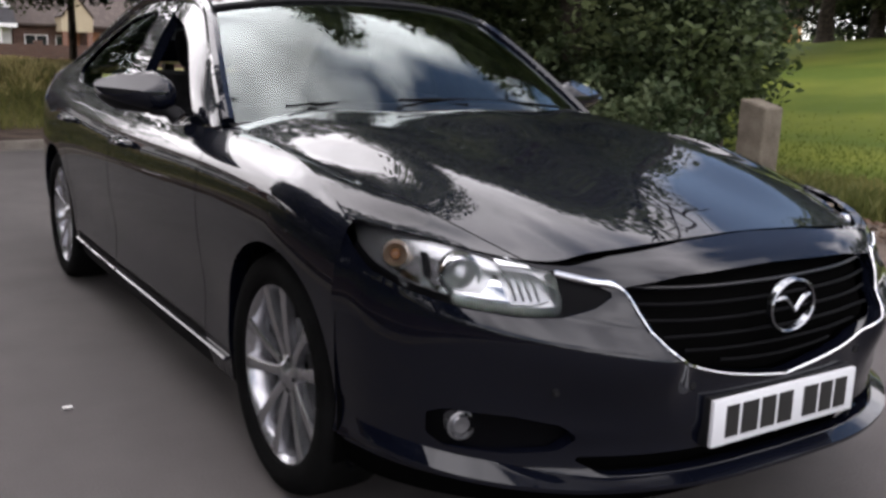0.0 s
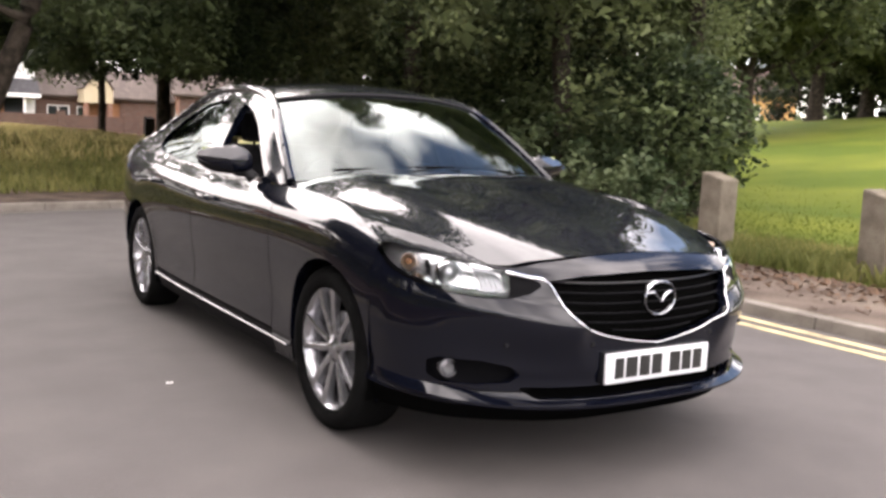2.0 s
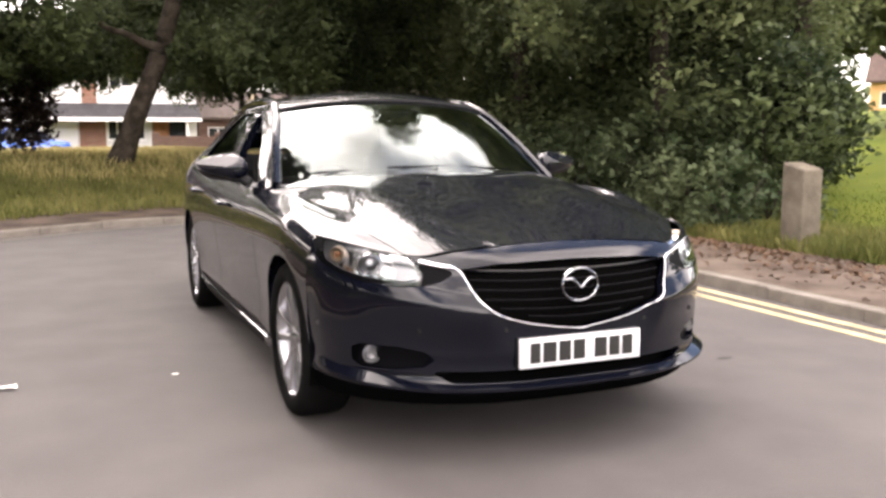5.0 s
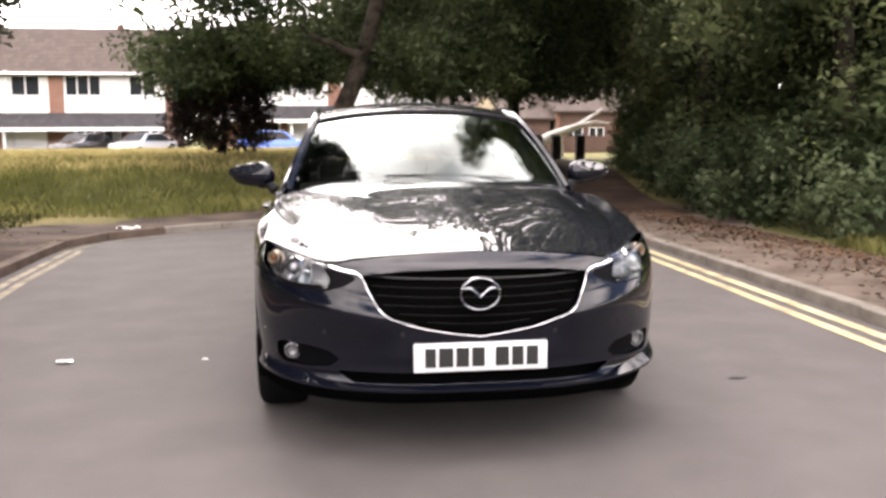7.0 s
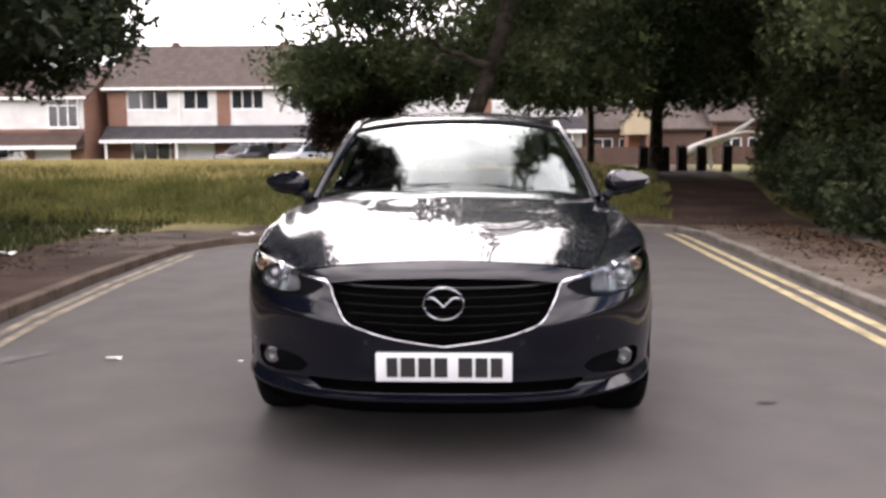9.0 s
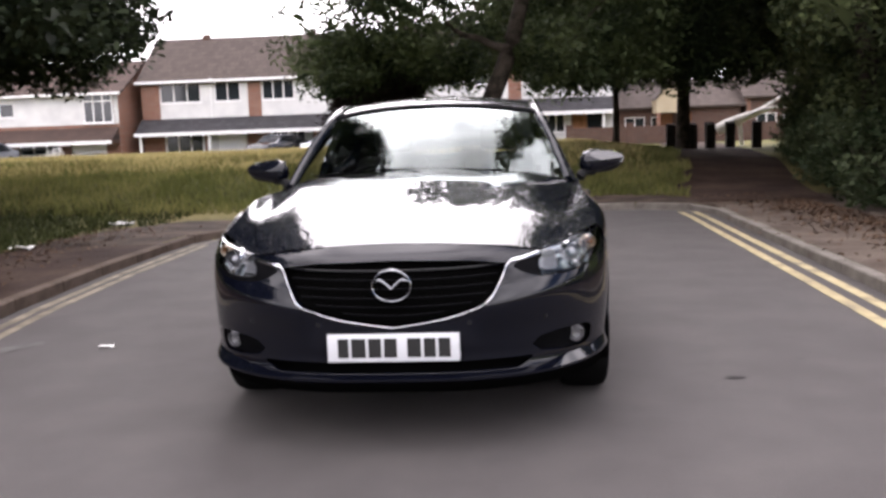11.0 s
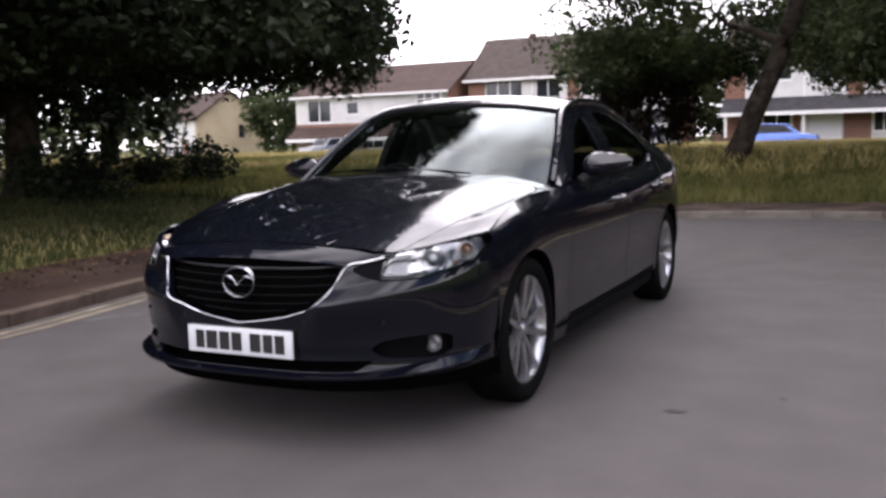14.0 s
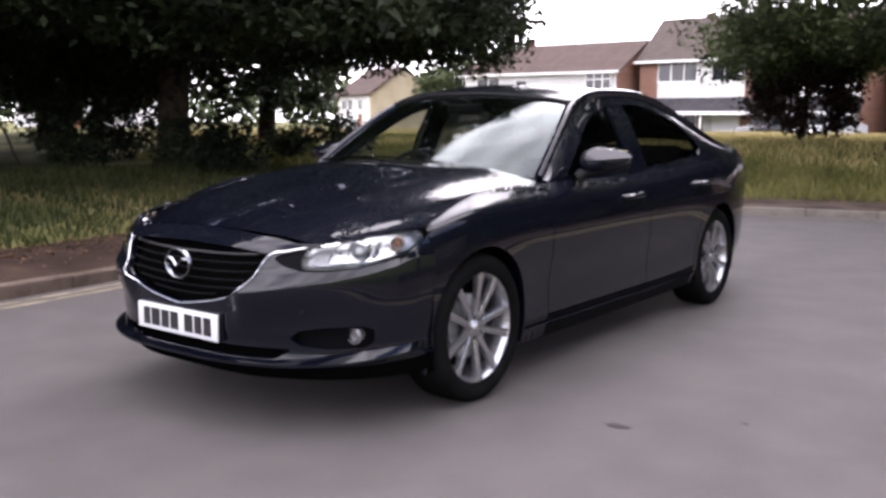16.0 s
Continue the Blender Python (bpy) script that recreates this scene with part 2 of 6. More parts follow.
def box(bm, lo, hi, bevel=0.0, m=None):
    r = bmesh.ops.create_cube(bm, size=1.0)
    vs = r["verts"]
    for v in vs:
        v.co = Vector([lo[i] + (v.co[i] + 0.5) * (hi[i] - lo[i]) for i in range(3)])
    if bevel:
        es = list({e for v in vs for e in v.link_edges})
        out = bmesh.ops.bevel(bm, geom=es, offset=bevel, segments=2, affect="EDGES", profile=0.5)
        vs = list({v for f in out["faces"] for v in f.verts} | {v for v in vs if v.is_valid})
    if m is not None:
        bmesh.ops.transform(bm, matrix=m, verts=vs)
    return vs


def boxed(lo, hi, bevel=0.0, m=None):
    bm = bmesh.new()
    box(bm, lo, hi, bevel, m)
    return bm


def lathe(profile, steps=32, axis="X"):
    """A ring or disc turned round the x axis from (radius, x) pairs."""
    bm = bmesh.new()
    rows = []
    for k in range(steps):
        a = 2 * math.pi * k / steps
        rows.append([bm.verts.new((x, r * math.cos(a), r * math.sin(a))) for r, x in profile])
    for k in range(steps):
        p, q = rows[k], rows[(k + 1) % steps]
        for i in range(len(profile) - 1):
            bm.faces.new((p[i], p[i + 1], q[i + 1], q[i]))
    if axis == "Z":
        bmesh.ops.transform(bm, matrix=Matrix.Rotation(radians(-90), 4, "Y"), verts=bm.verts)
    if axis == "Y":
        bmesh.ops.transform(bm, matrix=Matrix.Rotation(radians(90), 4, "Z"), verts=bm.verts)
    return bm


def tube(points, radius, steps=8, flat=1.0):
    """A round bar along points; radius may be a list."""
    bm = bmesh.new()
    pts = [Vector(p) for p in points]
    radii = [float(r) for r in radius] if isinstance(radius, (list, tuple)) else [float(radius)] * len(pts)
    rows = []
    for i, p in enumerate(pts):
        d = (pts[min(i + 1, len(pts) - 1)] - pts[max(i - 1, 0)]).normalized()
        u = d.orthogonal() if abs(d.z) > 0.95 else d.cross(Vector((0, 0, 1)))
        u.normalize()
        w = u.cross(d)
        rows.append([bm.verts.new(p + radii[i] * (math.cos(2 * math.pi * k / steps) * u + flat * math.sin(2 * math.pi * k / steps) * w)) for k in range(steps)])
    for a, b in zip(rows, rows[1:]):
        for k in range(steps):
            bm.faces.new((a[k], a[(k + 1) % steps], b[(k + 1) % steps], b[k]))
    bm.faces.new(rows[0][::-1])
    bm.faces.new(rows[-1])
    bmesh.ops.recalc_face_normals(bm, faces=bm.faces)
    return bm


def spline(points, n):
    """n + 1 points evenly along a smooth curve through the given ones."""
    p = np.array([tuple(q) for q in points], float)
    d = np.r_[0, np.cumsum(np.linalg.norm(np.diff(p, axis=0), axis=1))]
    return smooth_at(d, p, np.linspace(0, d[-1], n + 1))


def smooth_at(t, v, at):
    """Monotone-limited cubic interpolation of v over t."""
    t, v = np.asarray(t, float), np.asarray(v, float)
    flat = v.ndim == 1
    if flat:
        v = v[:, None]
    h = np.diff(t)
    s = np.diff(v, axis=0) / h[:, None]
    m = np.zeros_like(v)
    m[0], m[-1] = s[0], s[-1]
    for i in range(1, len(t) - 1):
        a, b = s[i - 1], s[i]
        w = (h[i] * a + h[i - 1] * b) / (h[i] + h[i - 1])
        lim = 3 * np.minimum(abs(a), abs(b))
        m[i] = np.where(a * b > 0, np.clip(w, -lim, lim), 0)
    at = np.clip(np.asarray(at, float), t[0], t[-1])
    k = np.clip(np.searchsorted(t, at, side="right") - 1, 0, len(h) - 1)
    x = ((at - t[k]) / h[k])[:, None]
    hk = h[k][:, None]
    out = v[k] * (1 + 2 * x) * (1 - x) ** 2 + v[k + 1] * x * x * (3 - 2 * x) + m[k] * hk * x * (1 - x) ** 2 - m[k + 1] * hk * x * x * (1 - x)
    return out[:, 0] if flat else out

# ---- ground, road, kerbs ----


def left_kerb(y):
    return float(np.interp(y, [-4, 0, 1.5, 3, 5, 7.5], [-2.85, -3.0, -3.12, -3.35, -3.5, -3.58]))


def right_kerb(y):
    return float(np.interp(y, [1, 4, 7, 10], [3.02, 3.10, 3.16, 3.22]))


# the rounded end of the turning head
HEAD = np.array([(-3.58, 7.4), (-3.5, 8.0), (-3.2, 8.6), (-2.7, 9.15), (-2.0, 9.75), (-1.2, 10.25), (-0.3, 10.6), (0.6, 10.8), (1.5, 10.9), (2.4, 10.85), (2.95, 10.55), (3.2, 10.1)])


def head_y(x):
    return float(np.interp(x, HEAD[:, 0], HEAD[:, 1]))


def kerb_line():
    """The face of the kerb round the road's end, from behind on the one side to behind on the other."""
    pts = [(left_kerb(y), y) for y in np.arange(-40, 7.0, 0.9)]
    first = len(pts)
    pts += [tuple(p) for p in HEAD]
    last = len(pts)
    pts += [(right_kerb(y), y) for y in np.arange(9.4, -40.5, -0.9)]
    return np.array(pts), first, last


def offset_line(pts, d):
    """The line moved outwards, away from the road, by d."""
    t = np.gradient(pts, axis=0)
    t /= np.linalg.norm(t, axis=1)[:, None]
    return pts + d * np.c_[-t[:, 1], t[:, 0]]


KLINE, HEAD_FIRST, HEAD_LAST = kerb_line()


def kerb_distance(x, y):
    """Distance outside the road's edge (negative on the road)."""
    return max(left_kerb(y) - x, x - right_kerb(y), y - head_y(x))


def ground_z(x, y):
    d = kerb_distance(x, y)
    if d < 0.45:
        return -0.08
    rise = min(max((d - 1.6) / 6.0, 0), 1)
    rise = rise * rise * (3 - 2 * rise)
    # the verge behind the road's end is a low bank; beside the footway the ground stays flat
    bank = min(max((y - 10.5) / 7.0, 0), 1) * (1 - 0.4 * min(max((y - 30) / 15, 0), 1))
    east = min(max((x - 2.5) / 3.0, 0), 1)
    top = (0.34 + 0.38 * bank) * (1 - east) + (0.16 + 0.30 * bank) * east
    bumps = 0.05 * noise.noise((x * 0.35, y * 0.35, 0)) * rise
    # the field climbs gently away from the road
    hill = min(max((x - 9 - 0.45 * max(0.0, y - 10)) / 25, 0), 1)
    return 0.08 + (top - 0.08) * rise + bumps + 2.45 * hill * hill * (3 - 2 * hill)


def axis_steps(a, b, fine, far):
    inner = list(np.arange(a, b + 1e-6, fine))
    grow, p, q = fine, a, b
    lo, hi = [], []
    while p > -far:
        grow *= 1.35
        p, q = p - grow, q + grow
        lo.append(p), hi.append(q)
    return lo[::-1] + inner + hi


def build_ground():
    xs, ys = axis_steps(-14, 14, 0.4, 900), axis_steps(-12, 30, 0.4, 900)
    verts = [(x, y, ground_z(x, y)) for y in ys for x in xs]
    w = len(xs)
    faces = [(j * w + i, j * w + i + 1, (j + 1) * w + i + 1, (j + 1) * w + i) for j in range(len(ys) - 1) for i in range(w - 1)]
    g = mesh_object("ground", verts, faces, GRASS_GROUND, True)
    tagged(g, "rough summer grass, green with dry yellow patches", "ground", kind="structure")


def strip(name, inner, outer, z, mat, label, category):
    n = len(inner)
    verts = [(*p, z) for p in inner] + [(*p, z) for p in outer]
    faces = [(i, n + i, n + i + 1, i + 1) for i in range(n - 1)]
    ob = mesh_object(name, verts, faces, mat)
    return tagged(ob, label, category, kind="structure")


def build_road():
    left = [(left_kerb(y), y) for y in np.arange(-40, 12.1, 0.5)]
    right = [(3.3, y) for y in np.arange(-40, 12.1, 0.5)]
    mid = len(left)
    verts, faces = [], []
    cols = 24
    for a, b in zip(left, right):
        for k in range(cols + 1):
            verts.append((a[0] - 0.8 + (b[0] - a[0] + 0.8) * k / cols, a[1], 0.0))
    keep = []
    for j in range(mid - 1):
        for k in range(cols):
            f = (j * (cols + 1) + k, j * (cols + 1) + k + 1, (j + 1) * (cols + 1) + k + 1, (j + 1) * (cols + 1) + k)
            cx = sum(verts[i][0] for i in f) / 4
            cy = sum(verts[i][1] for i in f) / 4
            if kerb_distance(cx, cy) < 0.35:
                keep.append(f)
    road = mesh_object("road", verts, keep, ASPHALT)
    tagged(road, "worn grey asphalt road ending in a turning head", "road", kind="structure")
    n = len(KLINE)
    i, j = HEAD_FIRST, HEAD_LAST
    deep = np.interp(np.arange(n), [i - 1, i + 4, j - 2, j + 2], [1.7, 1.7, 3.0, 1.7])[:, None]
    near = offset_line(KLINE, 0.12)
    far = KLINE + (offset_line(KLINE, 1.0) - KLINE) * deep
    strip("pavement_left", near[:i], far[:i], 0.094, SHADED_SOIL, "footway covered with soil and dead leaves, tree shade in its colour", "pavement")
    strip("pavement_back", near[i - 1:j], far[i - 1:j], 0.094, DIRT, "brown footway covered with soil and dead leaves", "pavement")
    strip("pavement_right", near[j - 1:], far[j - 1:], 0.094, FOOTWAY, "brown asphalt footway strewn with dead leaves", "pavement")
    for k, seg in enumerate((KLINE[:i + 1], KLINE[j - 1:])):
        for d, w in (((0.11, 0.075), (0.235, 0.075)), ((0.12, 0.09), (0.31, 0.09)))[k]:
            strip("yellow_line", offset_line(seg, -d), offset_line(seg, -d - w), 0.005, YELLOW if k else YELLOW_FADED, "worn double yellow line painted on the asphalt", "road marking")
    smear = mesh_object("paint_smear", [(-2.80, 1.70, 0.005), (-2.70, 1.72, 0.005), (-2.52, 2.02, 0.005), (-2.58, 2.08, 0.005), (-2.74, 1.92, 0.005)], [(0, 1, 2, 3, 4)], SMEAR)
    tagged(smear, "faint pale smear of worn paint on the asphalt", "road marking", kind="structure")
    for x, y, a, b in ((1.54, 1.0, 0.055, 0.025), (1.95, 1.35, 0.02, 0.012)):
        ring = [(x + a * math.cos(k * 0.7) * (1 + 0.3 * math.sin(3 * k)), y + b * math.sin(k * 0.7) * (1 + 0.3 * math.cos(2 * k)), 0.005) for k in range(9)]
        tar = mesh_object("tar_spot", ring, [tuple(range(9))], TAR)
        tagged(tar, "small dark tar spot on the asphalt", "stain", kind="structure")
    seg = KLINE[HEAD_FIRST:HEAD_LAST]
    strip("edge_line", offset_line(seg, -0.12), offset_line(seg, -0.22), 0.005, KERB, "pale worn channel line along the kerb", "road marking")
    kerb = tagged(base_of("kerb"), "grey concrete kerb stones along the road", "kerb", kind="structure")
    bm = boxed((0, 0, -0.1), (0.895, 0.125, 0.098), 0.014)
    me = bpy.data.meshes.new("kerb_stone")
    bm.to_mesh(me), bm.free()
    me.materials.append(KERB)
    soiled = me.copy()
    soiled.materials[0] = KERB_SOILED
    # stones along the line, one after another
    d = np.r_[0, np.cumsum(np.linalg.norm(np.diff(KLINE, axis=0), axis=1))]
    at = np.arange(0, d[-1] - 0.9, 0.9)
    xs, ys = np.interp(at, d, KLINE[:, 0]), np.interp(at, d, KLINE[:, 1])
    for i in range(len(at) - 1):
        dx, dy = xs[i + 1] - xs[i], ys[i + 1] - ys[i]
        k = new("kerb_stone", soiled if xs[i] < -2.5 and ys[i] < 9.0 else me)
        k.matrix_basis = pose(xs[i], ys[i], random.uniform(-0.008, 0.006), random.uniform(-1, 1), 0, math.degrees(math.atan2(dy, dx))) @ Matrix.Diagonal((math.hypot(dx, dy) / 0.9, 1, 1, 1))
        adopt(k, kerb)


build_ground()
build_road()

# ---- materials of houses, trees and verges ----
def bricked(name, a, b, mortar, width=0.22, height=0.075, rough=0.85):
    m = material(name, a, rough, Specular_IOR_Level=0.15)
    n, l = m.node_tree.nodes, m.node_tree.links
    br = n.new("ShaderNodeTexBrick")
    br.inputs["Color1"].default_value, br.inputs["Color2"].default_value, br.inputs["Mortar"].default_value = (*a, 1), (*b, 1), (*mortar, 1)
    br.inputs["Scale"].default_value, br.inputs["Brick Width"].default_value, br.inputs["Row Height"].default_value = 1.0, width, height
    br.inputs["Mortar Size"].default_value = 0.008
    co, mp = n.new("ShaderNodeTexCoord"), n.new("ShaderNodeMapping")
    mp.inputs["Rotation"].default_value = (radians(90), 0, 0)
    l.new(co.outputs["Object"], mp.inputs["Vector"])
    l.new(mp.outputs[0], br.inputs["Vector"])
    l.new(br.outputs["Color"], n["Principled BSDF"].inputs["Base Color"])
    return m


BRICK_OLD = bricked("weathered_brown_brick", (0.085, 0.048, 0.038), (0.12, 0.066, 0.050), (0.11, 0.095, 0.085))
BRICK = bricked("red_brick", (0.19, 0.085, 0.058), (0.25, 0.115, 0.078), (0.24, 0.21, 0.185))
CLADDING = grained("white_weatherboard", [(0.561, 0.561, 0.561), (0.680, 0.680, 0.671)], 1.2, 30, 0.6, 0.1)
CREAM = grained("cream_render", [(0.408, 0.340, 0.231), (0.476, 0.408, 0.292)], 0.8, 40, 0.85, 0.2)
ORANGE = grained("sandy_render", [(0.50, 0.28, 0.12), (0.60, 0.37, 0.18)], 0.8, 40, 0.85, 0.2)
ROOF = bricked("brown_roof_tiles", (0.062, 0.049, 0.043), (0.080, 0.063, 0.055), (0.040, 0.031, 0.027), 0.3, 0.28)
ROOF_RED = bricked("red_brown_roof_tiles", (0.058, 0.040, 0.034), (0.076, 0.051, 0.043), (0.036, 0.027, 0.024), 0.3, 0.28)
SLATE = bricked("grey_canopy_tiles", (0.040, 0.039, 0.042), (0.056, 0.054, 0.058), (0.026, 0.026, 0.027), 0.3, 0.25)
FRAME_WHITE = material("white_window_frame", (0.78, 0.78, 0.78), 0.4)
PANE = material("dark_window_pane", (0.02, 0.024, 0.028), 0.06)
DOOR_WOOD = grained("stained_door", [(0.22, 0.10, 0.05), (0.30, 0.15, 0.08)], 3, 30, 0.5, 0.1)
BARK = grained("bark", [(0.016, 0.013, 0.010), (0.036, 0.029, 0.023), (0.062, 0.05, 0.04)], 6, 40, 0.95, 0.9)
PALE_WOOD = grained("bleached_dead_wood", [(0.50, 0.48, 0.45), (0.72, 0.70, 0.66)], 4, 40, 0.8, 0.4)
POST_WOOD = grained("weathered_timber", [(0.085, 0.072, 0.056), (0.155, 0.135, 0.105)], 5, 60, 0.9, 0.5)
DARK_POST = grained("dark_timber", [(0.02, 0.018, 0.016), (0.045, 0.04, 0.035)], 5, 60, 0.9, 0.4)
LEAF = leafy("broad_leaves", (0.014, 0.025, 0.010), (0.092, 0.118, 0.049))
LEAF_WOOD = leafy("woodland_leaves", (0.022, 0.034, 0.014), (0.138, 0.163, 0.072), 0.45)
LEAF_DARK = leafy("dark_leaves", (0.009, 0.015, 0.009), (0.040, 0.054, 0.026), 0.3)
LEAF_PURPLE = leafy("purple_leaves", (0.013, 0.008, 0.009), (0.036, 0.024, 0.019), 0.25)
LEAF_UNDER = leafy("undergrowth_leaves", (0.025, 0.043, 0.017), (0.086, 0.108, 0.052), 0.35)
GRASS_BLADE = leafy("grass_blades", (0.086, 0.100, 0.026), (0.216, 0.203, 0.073), 0.4)
# blade colour lowered to carry the trees' shade on the side verge
GRASS_SHADE = leafy("blades_darkened_for_shade", (0.020, 0.028, 0.007), (0.052, 0.060, 0.018), 0.3)
GRASS_DRY = leafy("dry_grass", (0.27, 0.225, 0.090), (0.46, 0.385, 0.175), 0.4)
DEAD_LEAF = leafy("dead_leaves", (0.045, 0.026, 0.015), (0.13, 0.075, 0.043), 0.1)
PAPER = material("white_paper", (0.75, 0.74, 0.72), 0.8)
GRASS_FIELD = leafy("field_grass_blades", (0.080, 0.112, 0.020), (0.130, 0.155, 0.036), 0.45)
BLOSSOM = leafy("white_blossom", (0.45, 0.45, 0.42), (0.75, 0.74, 0.72), 0.3)

# ---- houses ----


def wall_front(x0, x1, z0, z1, y, openings, thick=0.25):
    """A wall along x with real openings (xa, xb, za, zb) through it."""
    bm = bmesh.new()
    xs = sorted({x0, x1, *(min(max(v, x0), x1) for o in openings for v in o[:2])})
    zs = sorted({z0, z1, *(min(max(v, z0), z1) for o in openings for v in o[2:4])})
    for a, b in zip(xs, xs[1:]):
        for c, d in zip(zs, zs[1:]):
            mx, mz = (a + b) / 2, (c + d) / 2
            if not any(o[0] < mx < o[1] and o[2] < mz < o[3] for o in openings):
                box(bm, (a, y, c), (b, y + thick, d))
    bmesh.ops.remove_doubles(bm, verts=bm.verts, dist=0.001)
    return bm


def add_window(parent, xa, xb, za, zb, y, lights=3, top_row=False):
    w = 0.07
    gaps = []
    for k in range(lights):
        a, b = xa + (xb - xa - w) * k / lights + w, xa + (xb - xa - w) * (k + 1) / lights
        if top_row:
            gaps += [(a, b, za + w, zb - 0.45), (a, b, zb - 0.38, zb - w)]
        else:
            gaps.append((a, b, za + w, zb - w))
    bm = wall_front(xa, xb, za, zb, y - 0.02, gaps, 0.08)
    win = part("window", bm, FRAME_WHITE, parent, "", False)
    for k in range(lights):
        a, b = xa + (xb - xa) * k / lights + 0.03, xa + (xb - xa) * (k + 1) / lights - 0.03
        part("pane", boxed((a, y + 0.03, za + 0.03), (b, y + 0.045, zb - 0.03)), PANE, win, "", False)
    part("sill", boxed((xa - 0.05, y - 0.10, za - 0.07), (xb + 0.05, y + 0.02, za - 0.004)), FRAME_WHITE, win, "", False)


def pitched(x0, x1, y0, y1, z_eave, z_ridge, over=0.3, thick=0.14):
    """A gabled roof whose ridge runs along x."""
    bm = bmesh.new()
    ym = (y0 + y1) / 2
    k = (z_ridge - z_eave) / (ym - y0)
    prof = [(y0 - over, z_eave - over * k), (ym, z_ridge), (y1 + over, z_eave - over * k)]
    rows = []
    for x in (x0 - over, x1 + over):
        rows.append([bm.verts.new((x, y, z)) for y, z in prof] + [bm.verts.new((x, y, z - thick)) for y, z in prof[::-1]])
    n = 6
    for i in range(n):
        bm.faces.new((rows[0][i], rows[0][(i + 1) % n], rows[1][(i + 1) % n], rows[1][i]))
    bm.faces.new(rows[0][::-1])
    bm.faces.new(rows[1])
    bmesh.ops.recalc_face_normals(bm, faces=bm.faces)
    return bm


def gable_end(xa, xb, y0, y1, z0, z_eave, z_ridge):
    bm = bmesh.new()
    ym = (y0 + y1) / 2
    prof = [(y0, z0), (y1, z0), (y1, z_eave), (ym, z_ridge - 0.12), (y0, z_eave)]
    a, b = [bm.verts.new((xa, y, z)) for y, z in prof], [bm.verts.new((xb, y, z)) for y, z in prof]
    bm.faces.new(a), bm.faces.new(b[::-1])
    for i in range(5):
        bm.faces.new((a[i], b[i], b[(i + 1) % 5], a[(i + 1) % 5]))
    bmesh.ops.recalc_face_normals(bm, faces=bm.faces)
    return bm


def add_canopy(house, x0, x1, y, z_top, z_low, out=1.3, mat=None):
    bm = bmesh.new()
    prof = [(y, z_top), (y - out, z_low), (y - out, z_low - 0.16), (y, z_low - 0.16)]
    a, b = [bm.verts.new((x0, p, q)) for p, q in prof], [bm.verts.new((x1, p, q)) for p, q in prof]
    bm.faces.new(a), bm.faces.new(b[::-1])
    for i in range(4):
        bm.faces.new((a[i], b[i], b[(i + 1) % 4], a[(i + 1) % 4]))
    bmesh.ops.recalc_face_normals(bm, faces=bm.faces)
    part("canopy_roof", bm, mat or SLATE, house, "tiled canopy", False)
    part("fascia", boxed((x0 - 0.02, y - out - 0.05, z_low - 0.2), (x1 + 0.02, y - out - 0.003, z_low + 0.02)), FRAME_WHITE, house, "white fascia board", False)


def shell(label, x0, x1, y, depth, z0, z_eave, z_ridge, wall_mat, openings, roof=None, side_mat=None):
    house = tagged(base_of("house", ((x0 + x1) / 2, y + depth / 2, z0)), label, "house", "houses along the far road")
    part("wall", wall_front(x0, x1, z0, z_eave, y, openings), wall_mat, house, "", False)
    for a, b in ((x0 - 0.003, x0 + 0.25), (x1 - 0.25, x1 + 0.003)):
        part("gable_wall", gable_end(a, b, y + 0.004, y + depth, z0, z_eave, z_ridge), side_mat or BRICK, house, "", False)
    part("back_wall", boxed((x0, y + depth - 0.25, z0), (x1, y + depth, z_eave)), side_mat or BRICK, house, "", False)
    part("floor_slab", boxed((x0 + 0.26, y + 0.26, z0 + 2.3), (x1 - 0.26, y + depth - 0.26, z0 + 2.5)), DARK, house, "", False)
    part("roof", pitched(x0, x1, y, y + depth, z_eave, z_ridge), roof or ROOF, house, "", False)
    part("gutter", boxed((x0 - 0.3, y - 0.42, z_eave - 0.26), (x1 + 0.3, y - 0.31, z_eave - 0.1)), FRAME_WHITE, house, "", False)
    return house


def chimney(house, x, y, z):
    part("chimney", boxed((x - 0.22, y - 0.2, z - 0.8), (x + 0.22, y + 0.2, z + 0.42), 0.02), BRICK_OLD, house, "", False)


